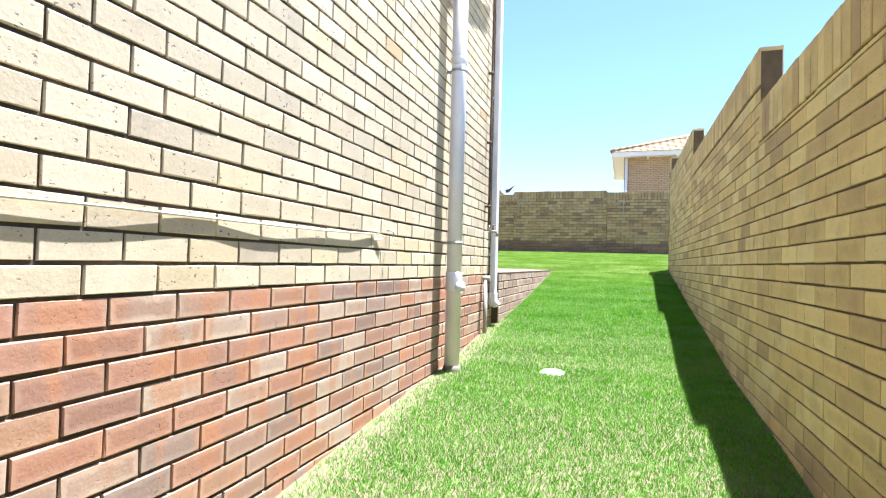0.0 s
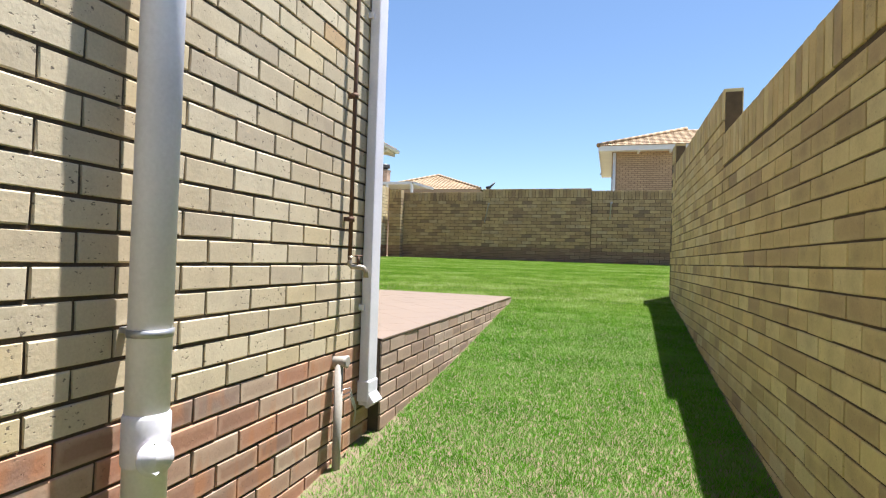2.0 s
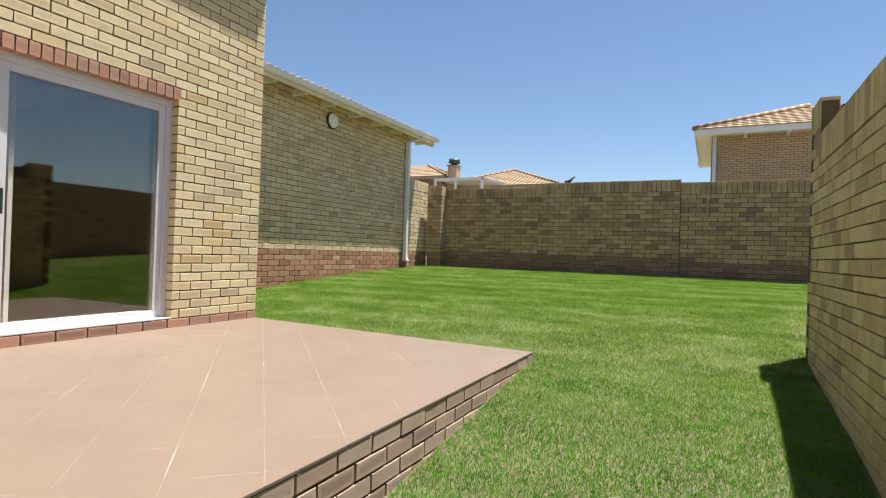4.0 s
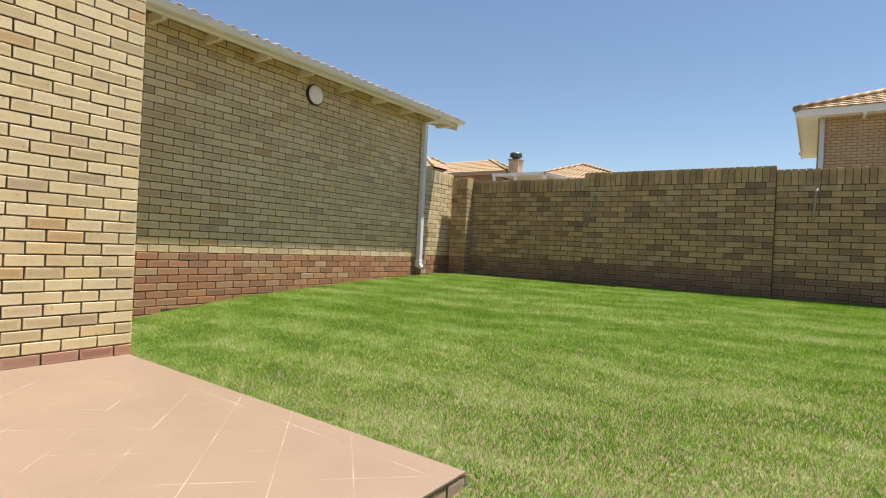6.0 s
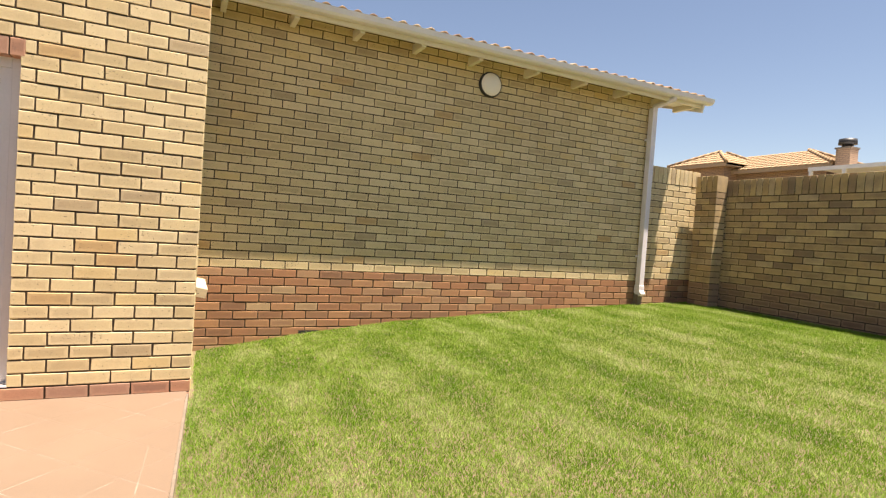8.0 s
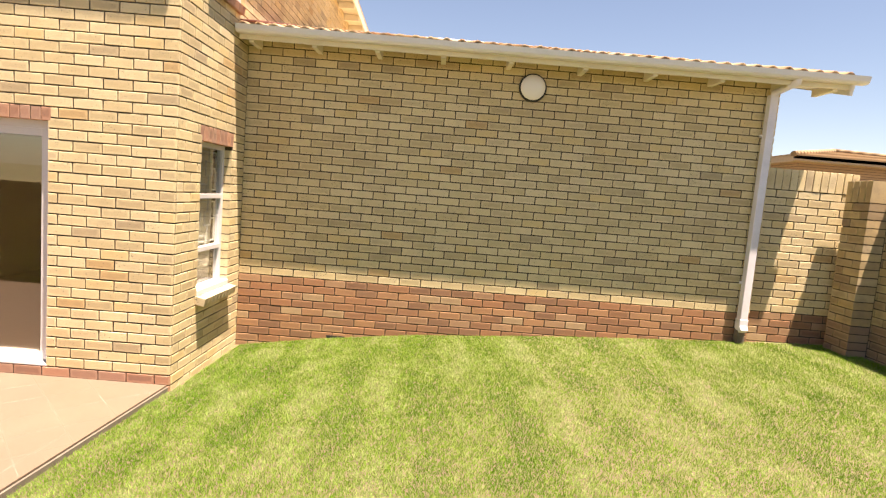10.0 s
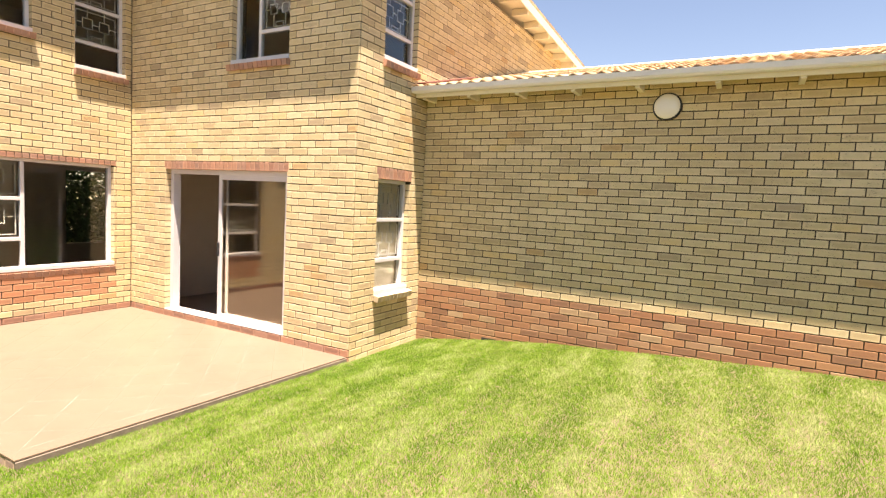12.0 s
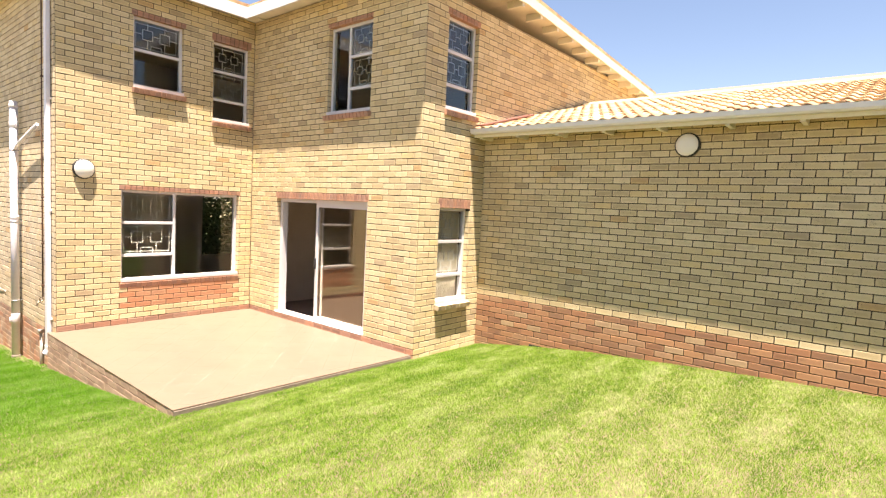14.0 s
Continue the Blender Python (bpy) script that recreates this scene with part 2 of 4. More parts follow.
def grass_material():
    n = Nodes("mown_grass_blades", 0.55)
    base = lawn_colours(n)
    blade = n.geo.outputs["Random Per Island"]
    base = n.mix(0.52, base, n.ramp(blade, [(0.0, (0.22, 0.27, 0.14)), (0.45, (0.47, 0.52, 0.36)), (0.85, (0.64, 0.73, 0.44)), (1.0, (0.88, 0.90, 0.60))]), "OVERLAY")
    n.colour(base)
    n.bsdf.inputs["Specular IOR Level"].default_value = 0.05
    trans = n.add("ShaderNodeBsdfTranslucent")
    n.put(base, trans.inputs["Color"])
    mixer = n.add("ShaderNodeMixShader", Fac=0.38)
    n.put(n.bsdf.outputs[0], mixer.inputs[1])
    n.put(trans.outputs[0], mixer.inputs[2])
    n.put(mixer.outputs[0], n.tree.nodes["Material Output"].inputs["Surface"])
    return n.mat


def soil_material():
    n = Nodes("turf_and_thatch", 0.95)
    base = n.mix(n.grey(n.noise(30.0, 4.0), 0.20, 0.5), lawn_colours(n), (0.19, 0.145, 0.085))
    n.colour(base)
    n.bump(n.noise(60.0, 5.0, 0.7), 0.9, 0.02)
    return n.mat


def far_brick(name, a, b):
    n = Nodes(name, 0.9)
    m = n.add("ShaderNodeMapping")
    m.inputs["Rotation"].default_value = (radians(90), 0, 0)
    n.put(n.tex.outputs["Object"], m.inputs["Vector"])
    t = n.add("ShaderNodeTexBrick", Scale=1.0)
    t.inputs["Brick Width"].default_value, t.inputs["Row Height"].default_value = 0.234, 0.0825
    t.inputs["Mortar Size"].default_value = 0.008
    t.inputs["Color1"].default_value, t.inputs["Color2"].default_value = (*a, 1), (*b, 1)
    t.inputs["Mortar"].default_value = (0.13, 0.09, 0.065, 1)
    n.put(m.outputs["Vector"], t.inputs["Vector"])
    n.colour(n.mix(n.maths("MULTIPLY", n.grey(n.noise(0.9, 4.0), 0.4, 0.8), 0.4), t.outputs["Color"], (0.2, 0.14, 0.1)))
    return n.mat


GLASS, DOORGLASS, OPAL = glass_material(), door_glass(), lamp_glass()
TERRA = tile_material("terracotta_roof_tile", [(0.0, (0.50, 0.32, 0.155)), (0.3, (0.55, 0.38, 0.20)), (0.6, (0.45, 0.27, 0.13)), (0.8, (0.58, 0.43, 0.245))])
GRASS, SOIL = grass_material(), soil_material()
FARBRICK = far_brick("neighbour_brick", (0.47, 0.335, 0.21), (0.39, 0.275, 0.17))
FARBRICK2 = far_brick("far_house_brick", (0.42, 0.28, 0.18), (0.36, 0.24, 0.16))


# ---- mesh helpers ----
def box(bm, lo, hi, m=None):
    """A box between two corners, moved by m."""
    vs = []
    for x in (lo[0], hi[0]):
        for y in (lo[1], hi[1]):
            for z in (lo[2], hi[2]):
                v = Vector((x, y, z))
                vs.append(bm.verts.new(m @ v if m else v))
    for a, b, c, d in ((0, 1, 3, 2), (4, 6, 7, 5), (0, 4, 5, 1), (2, 3, 7, 6), (0, 2, 6, 4), (1, 5, 7, 3)):
        bm.faces.new((vs[a], vs[b], vs[c], vs[d]))


def tube(bm, points, radius, sides=12, caps=True):
    """A round bar along a line of points."""
    rings = []
    for i, p in enumerate(points):
        p = Vector(p)
        a, b = Vector(points[max(i - 1, 0)]), Vector(points[min(i + 1, len(points) - 1)])
        q = (b - a).to_track_quat("Z", "Y")
        r = radius[i] if isinstance(radius, (list, tuple)) else radius
        rings.append([bm.verts.new(p + q @ Vector((r * math.cos(2 * math.pi * k / sides), r * math.sin(2 * math.pi * k / sides), 0))) for k in range(sides)])
    for r0, r1 in zip(rings, rings[1:]):
        for k in range(sides):
            f = bm.faces.new((r0[k], r0[(k + 1) % sides], r1[(k + 1) % sides], r1[k]))
            f.smooth = True
    if caps:
        bm.faces.new(rings[0][::-1])
        bm.faces.new(rings[-1])


def finish(bm, name, material, bevel=0.0):
    if bevel:
        bmesh.ops.bevel(bm, geom=list(bm.edges), offset=bevel, segments=2, affect="EDGES", profile=0.6)
    bmesh.ops.recalc_face_normals(bm, faces=list(bm.faces))
    me = bpy.data.meshes.new(name)
    bm.to_mesh(me)
    bm.free()
    me.materials.append(material)
    return me


def part(name, bm, material, parent, label="", bevel=0.0):
    ob = new(name, finish(bm, name, material, bevel))
    ob.parent = parent
    if label:
        ob["label"] = label
    return ob


def boxes(*pairs, m=None):
    bm = bmesh.new()
    for lo, hi in pairs:
        box(bm, [min(a, b) for a, b in zip(lo, hi)], [max(a, b) for a, b in zip(lo, hi)], m)
    return bm


def thing(name, label, category, m=None, group="", kind=""):
    ob = tagged(new(name), label, category, group, kind)
    if m:
        ob.matrix_world = m
    return ob


# ---- plan ----
XA, YW, XD, YN, XL, YB, XR = -1.225, 7.38, -4.275, 11.535, -5.705, 18.05, 0.76
YA = 7.445          # the outer corner stands a little forward of the inner one
PATIO, COURSE, BRICK = 1.79, 0.0825, 0.234
GROUND = [(-60, 0.30), (-4, 0.35), (2.0, 0.80), (3.8, 0.95), (5.1, 1.06), (6.2, 1.13), (7.2, 1.26), (8.8, 1.43), (9.75, 1.54),
          (10.6, 1.645), (11.6, 1.745), (12.5, 1.88), (13.5, 2.0), (14.9, 2.10), (16.6, 2.19), (18.0, 2.24), (26, 2.3), (400, 2.3)]
GY, GZ = [g[0] for g in GROUND], [g[1] for g in GROUND]


def ground(x, y):
    return float(np.interp(y, GY, GZ)) + 0.02 * noise.noise((x * 0.5, y * 0.5, 0.3))


# ---- brickwork ----
def brick_data(w, h, depth=0.02, edge=0.0026, rnd=None):
    """Corners and faces of one brick, its front at y = 0, centred on x and z, open behind; rnd: for its uneven edges."""
    a, b = w / 2, h / 2
    def ring(x, z, y):
        return [(-x, y, -z), (x, y, -z), (x, y, z), (-x, y, z)]
    vs = ring(a, b, depth) + ring(a, b, edge) + ring(a - edge, b - edge, 0.0)
    if rnd:
        vs = vs[:4] + [(x + rnd.gauss(0, 0.0012), y, z + rnd.gauss(0, 0.0010)) for x, y, z in vs[4:]]
    fs = [(8, 9, 10, 11)]
    for r in (0, 4):
        for k in range(4):
            j = (k + 1) % 4
            fs.append((r + k, r + j, r + 4 + j, r + 4 + k))
    return vs, fs


BRICK_MESHES = {}


def brick_faces(me):
    """Lays each brick's front out from 0 to 1 both ways."""
    at = np.zeros(len(me.loops), dtype=np.int32)
    me.loops.foreach_get("vertex_index", at)
    corner = np.array([(0, 0), (1, 0), (1, 1), (0, 1)], dtype=np.float32)
    me.uv_layers.new(name="face").data.foreach_set("uv", corner[at % 4].ravel())


def brick_mesh(w, h, depth, material, variant):
    key = (round(w, 3), round(h, 3), round(depth, 3), material.name, variant)
    if key not in BRICK_MESHES:
        vs, fs = brick_data(*key[:3], rnd=random.Random(variant))
        me = bpy.data.meshes.new("brick")
        me.from_pydata(vs, [], fs)
        me.materials.append(material)
        brick_faces(me)
        BRICK_MESHES[key] = me
    return BRICK_MESHES[key]


LAID = []          # brickwork to be laid at the end of the file: (owner, list of bricks, near point)


def lay(owner, bricks, near, name="brick", label="joined bricks beyond arm's reach"):
    LAID.append((owner, bricks, near, name, label))


def lay_all(most=300):
    rnd = random.Random(7)
    for owner, bricks, near, name, label in LAID:
        if near:
            bricks.sort(key=lambda b: (b[0] - near[0]) ** 2 + (1.6 * (b[1] - near[1])) ** 2)
            single, rest = bricks[:most], bricks[most:]
        else:
            single, rest = [], bricks
        for u, z, w, h, depth, proud, material in single:
            ob = new(name, brick_mesh(w, h, depth, material, rnd.randint(1, 6)))
            ob.parent = owner
            ob.matrix_local = pose(u, -proud + rnd.uniform(-0.0015, 0.0015), z, rnd.gauss(0, 0.2), rnd.gauss(0, 0.25), rnd.gauss(0, 0.2))
        groups = {}
        for b in rest:
            groups.setdefault(b[6].name, []).append(b)
        for lot in groups.values():
            vs, fs = [], []
            for u, z, w, h, depth, proud, material in lot:
                bv, bf = brick_data(w, h, depth, rnd=rnd)
                o, dy, t = len(vs), -proud + rnd.uniform(-0.0015, 0.0015), rnd.gauss(0, 0.004)
                vs += [(x + u, y + dy, zz + z + t * x) for x, y, zz in bv]
                fs += [tuple(i + o for i in f) for f in bf]
            me = bpy.data.meshes.new(name)
            me.from_pydata(vs, [], fs)
            me.materials.append(lot[0][6])
            brick_faces(me)
            ob = tagged(new(name + "work", me), label, kind="stuff")
            ob.parent = owner


def wall_solid(length, z0, z1, thick, openings, u0=0.0, skin=0.0075):
    """The wall behind the brick faces, with its openings cut right through."""
    bm = bmesh.new()
    cuts = sorted({u0, length, *[c for o in openings for c in (o[0], o[1])]})
    for a, b in zip(cuts, cuts[1:]):
        mid, z = (a + b) / 2, z0
        for o in sorted((o for o in openings if o[0] < mid < o[1]), key=lambda o: o[2]):
            if o[2] > z:
                box(bm, (a, skin, z), (b, thick, o[2]))
            z = o[3]
        if z1 > z:
            box(bm, (a, skin, z), (b, thick, z1))
    return bm


def stretcher(length, z0, z1, openings, tone, datum=PATIO, u0=0.0, shift=0.0, gap=0.0105, flip=0, course=COURSE, pitch=BRICK, head=None, plinth=0.0):
    """Bricks in stretcher bond: (u, z, w, h, depth, proud, material); plinth: how far the bond jumps below the datum."""
    out, head = [], head or gap
    k0, k1 = math.floor((z0 - datum) / course + 1e-6), math.ceil((z1 - datum) / course - 1e-6)
    for k in range(k0, k1):
        lo, hi = max(datum + k * course, z0), min(datum + (k + 1) * course, z1)
        if hi - lo < 0.02:
            continue
        mid = (lo + hi) / 2
        edges = [u0]
        u = u0 - 10 * pitch + shift + (pitch / 2 if (k + flip) % 2 else 0) + (plinth if k < 0 else 0)
        while u < length - 0.03:
            if u > u0 + 0.03:
                edges.append(u)
            u += pitch
        edges.append(length)
        for a, b in zip(edges, edges[1:]):
            runs = [(a, b, False, False)]
            for o in openings:
                if o[2] - 0.02 < mid < o[3] + 0.02:
                    cut = []
                    for p, q, s, t in runs:
                        if q <= o[0] or p >= o[1]:
                            cut.append((p, q, s, t))
                        else:
                            if p < o[0] - 0.025:
                                cut.append((p, o[0] + gap / 2 + 0.004, s, True))
                            if q > o[1] + 0.025:
                                cut.append((o[1] - gap / 2 - 0.004, q, True, t))
                    runs = cut
            for p, q, s, t in runs:
                for o in openings:
                    if o[2] - 0.02 < mid < o[3] + 0.02:
                        if abs(q - o[0]) < 0.026:
                            q, t = o[0] + gap / 2 + 0.004, True
                        if abs(p - o[1]) < 0.026:
                            p, s = o[1] - gap / 2 - 0.004, True
                w = q - p - head
                if w > 0.02:
                    deep = 0.115 if (s or t) else 0.02
                    out.append(((p + q) / 2, mid, w, hi - lo - gap, deep, 0.0, tone(k, mid, (p + q) / 2)))
    return out


def soldiers(u0, u1, z0, z1, material, proud=0.0, depth=0.1, module=0.083, gap=0.009):
    count = max(1, round((u1 - u0) / module))
    m = (u1 - u0) / count
    return [(u0 + (i + 0.5) * m, (z0 + z1) / 2, m - gap, z1 - z0 - gap, depth, proud, material) for i in range(count)]


def brick_wall(name, label, x, y, heading, length, z0, z1, openings, tone, near, thick=0.23, lintels=(), u0=0.0, shift=0.0, flip=0, datum=PATIO, end=None, course=COURSE, gap=0.0105, pitch=BRICK, head=None, plinth=0.0):
    """A wall whose outer face lies to the right of its heading. openings, lintels: (u0, u1, z0, z1)."""
    m = pose(x, y, 0, 0, 0, heading)
    lintels = [(a, b, c, datum + round((d - datum) / course) * course) for a, b, c, d in lintels]
    wall = tagged(new(name, finish(wall_solid(length if end is None else end, z0, z1, thick, openings, u0), name, MORTAR)), label, "wall", kind="structure")
    wall.matrix_world = m
    bricks = stretcher(length, z0, z1, list(openings) + list(lintels), tone, datum, u0, shift, gap, flip, course, pitch, head, plinth)
    for l in lintels:
        bricks += soldiers(l[0], l[1], l[2] - 0.008, l[3], LINTEL, depth=0.115)
    lay(wall, bricks, near)
    return wall


# ---- ground ----
def build_ground():
    def steps(lo, hi, fine_lo, fine_hi, d):
        far = [lo, lo * 0.5 + fine_lo * 0.5, fine_lo - 25, fine_lo - 8, fine_lo - 2]
        return far + list(np.arange(fine_lo, fine_hi, d)) + [fine_hi, fine_hi + 2, fine_hi + 8, fine_hi + 25, hi * 0.5, hi]
    xs, ys = steps(-400, 400, -6.2, 5.6, 0.25), steps(-400, 400, -3.2, 18.6, 0.25)
    vs = [(x, y, ground(x, y)) for y in ys for x in xs]
    w = len(xs)
    fs = [(j * w + i, j * w + i + 1, (j + 1) * w + i + 1, (j + 1) * w + i) for j in range(len(ys) - 1) for i in range(w - 1)]
    me = bpy.data.meshes.new("ground")
    me.from_pydata(vs, [], fs)
    me.materials.append(SOIL)
    for p in me.polygons:
        p.use_smooth = True
    tagged(new("ground", me), "sloping turf with thatch and soil between the blades", "ground", kind="structure")


build_ground()


# ---- house walls ----
def house_tone(red_below, upper=GOLD_WARM_LIT, lower=RED):
    return lambda k, z, u: lower if z < red_below else upper


def patio_tone(k, z, u):
    """Red base course, and orange brick tones below the wide window."""
    return LINTEL if z < PATIO + COURSE else ORANGE if 0.86 < u < 2.80 and PATIO + 2.6 * COURSE < z < 2.45 else GOLD_WARM_LIT


WALL_A = brick_wall("wall_side", "tall yellow face-brick side wall over a red brick plinth", XA, -3.0, 90, YA + 3.0, 0.2, 6.95,
                    [], house_tone(1.7715, YELLOW), near=(7.3, 1.9), shift=0.051, end=YA + 2.985, datum=1.7715, course=0.0851, gap=0.0112, pitch=0.229, head=0.0085, plinth=-0.038)
W_OPEN = [(0.86, 2.80, 2.45, 3.87), (1.02, 1.79, 5.43, 6.50), (2.28, 2.96, 5.12, 6.45)]
W_LINT = [(0.83, 2.83, 3.87, 3.97), (0.99, 1.82, 6.50, 6.60), (2.25, 2.99, 6.45, 6.55)]
WALL_W = brick_wall("wall_patio", "sunlit yellow face-brick wall behind the patio", XA, YA, 180 + math.degrees(math.atan2(YA - YW, XA - XD)), XA - XD, 1.4, 6.95,
                    W_OPEN, patio_tone, near=(1.4, 3.2), lintels=W_LINT, u0=0.021)
D_OPEN = [(0.81, 3.145, 1.86, 3.86), (2.12, 3.12, 5.18, 6.50)]
D_LINT = [(0.78, 3.165, 3.86, 3.955), (2.09, 3.15, 6.50, 6.60)]
WALL_D = brick_wall("wall_door", "yellow face-brick wall with the sliding door", XD, YW, 90, YN - YW, 1.4, 6.95,
                    D_OPEN, house_tone(PATIO + COURSE, GOLD_WARM_LIT, LINTEL), near=(3.6, 2.8), lintels=D_LINT, end=YN - YW - 0.015, shift=0.100, datum=1.785, course=0.0838, pitch=0.231)
N_OPEN = [(0.435, 1.125, 2.46, 3.83), (0.455, 1.155, 5.20, 6.48)]
N_LINT = [(0.405, 1.155, 3.83, 3.925), (0.425, 1.185, 6.48, 6.58)]
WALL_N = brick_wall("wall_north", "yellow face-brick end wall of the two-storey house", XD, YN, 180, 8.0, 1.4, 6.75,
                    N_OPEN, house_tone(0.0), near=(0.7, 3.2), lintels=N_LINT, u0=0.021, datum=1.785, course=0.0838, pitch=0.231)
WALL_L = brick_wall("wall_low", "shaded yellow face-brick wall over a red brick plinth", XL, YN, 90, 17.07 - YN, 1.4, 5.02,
                    [], house_tone(PATIO + 9 * COURSE + 0.02, GOLD_WARM_LIT, DEEPRED), near=(1.6, 2.6), shift=0.0138, end=17.055 - YN, datum=1.785, course=0.0818, pitch=0.2283)
brick_wall("wall_low_end", "yellow face-brick gable end of the low wing", XL, 17.07, 180, 5.0, 1.4, 5.02, [], house_tone(PATIO + 9 * COURSE + 0.02, GOLD_WARM_LIT, DEEPRED), None, u0=0.021)


# ---- boundary walls ----
def coping(u0, u1, top, material, thick=0.122):
    return soldiers(u0, u1, top - 0.225, top, material, proud=0.004, depth=thick)


def boundary(name, label, x, y, heading, spans, z0, tone, near, thick=0.112, shift=0.0, bed=None, course=COURSE, pitch=BRICK, head=None, gap=0.0105):
    """A garden wall with a soldier course on top; spans: (u0, u1, top); bed: the height of one bed joint."""
    m = pose(x, y, 0, 0, 0, heading)
    bm, bricks = bmesh.new(), []
    for a, b, top in spans:
        box(bm, (a, 0.0065, z0), (b, thick, top - 0.03))
        bricks += stretcher(b, z0, top - 0.225, [], tone, datum=(bed or top - 0.225) - 40 * course, u0=a, shift=(shift - a) % pitch if bed else shift,
                            course=course, pitch=pitch, head=head, gap=gap)
        bricks += coping(a, b, top, tone(0, top, a))
    wall = tagged(new(name, finish(bm, name, MORTAR)), label, "garden wall", kind="structure")
    wall.matrix_world = m
    lay(wall, bricks, near)
    return wall


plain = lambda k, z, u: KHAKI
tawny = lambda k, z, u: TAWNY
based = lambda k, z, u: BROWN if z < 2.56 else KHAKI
WALL_R = boundary("wall_right", "stepped khaki brick garden wall in shade with a soldier-course coping", XR, 12.25, 270,
                  [(0, 0.36, 3.76), (0.36, 3.47, 3.49), (3.47, 6.75, 3.165), (6.75, 15.25, 2.835)], 0.1, tawny, (7.0, 1.9), shift=0.2145, bed=2.167, course=0.0842, pitch=0.2385, head=0.0065, gap=0.0080)
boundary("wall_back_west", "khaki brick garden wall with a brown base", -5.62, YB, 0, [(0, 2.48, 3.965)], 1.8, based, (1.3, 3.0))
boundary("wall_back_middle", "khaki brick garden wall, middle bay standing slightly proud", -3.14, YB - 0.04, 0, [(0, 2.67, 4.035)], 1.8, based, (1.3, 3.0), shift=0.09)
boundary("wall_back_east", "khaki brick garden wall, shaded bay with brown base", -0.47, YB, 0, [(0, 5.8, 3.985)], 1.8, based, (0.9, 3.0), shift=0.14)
boundary("wall_link", "sunlit yellow brick garden wall joining the low wing", XL - 0.03, 17.07, 90, [(0, 0.98, 4.10)], 1.6,
         lambda k, z, u: DEEPRED if z < 2.55 else GOLD_WARM_LIT, (0.4, 3.0))
boundary("wall_return", "plain brick garden wall", 5.3, 12.25, 180, [(0, 4.54, 3.76)], 1.2, plain, None)
boundary("wall_east", "plain brick garden wall", 5.3, YB, 270, [(0, 5.8, 3.95)], 1.4, plain, None)
boundary("wall_behind", "plain brick garden wall", XR + 0.2, -3.0, 180, [(0, 2.2, 2.5)], 0.0, plain, None)


def corner_pier():
    m = pose(-5.62, 17.84, 0)
    bm = boxes(((0.010, 0.010, 1.8), (0.33, 0.24, 3.95)))
    pier = tagged(new("wall_pier", finish(bm, "wall_pier", MORTAR)), "yellow brick corner pier of the garden wall", "garden wall", kind="structure")
    pier.matrix_world = m
    bricks = stretcher(0.34, 1.8, 3.79, [], based, datum=3.79 - 40 * COURSE) + soldiers(0, 0.34, 3.79, 4.015, KHAKI, depth=0.24)
    for b in range(len(bricks)):
        u, z, w, h, d, p, mat = bricks[b]
        bricks[b] = (u, z, w, h, 0.20, p, mat)
    lay(pier, bricks, (0.2, 3.0))


corner_pier()


# ---- patio ----
def clip(poly, axis, value, keep):
    out = []
    for i, p in enumerate(poly):
        q = poly[(i + 1) % len(poly)]
        a, b = (p[axis] - value) * keep, (q[axis] - value) * keep
        if a >= 0:
            out.append(p)
        if a * b < 0:
            t = a / (a - b)
            out.append((p[0] + t * (q[0] - p[0]), p[1] + t * (q[1] - p[1])))
    return out


PX0, PX1, PY0, SKEW = XD + 0.002, -1.155, YW + 0.002, 0.0435


def north(x):
    """The patio's lawn side runs slightly askew."""
    return 11.508 - SKEW * (x - XD)


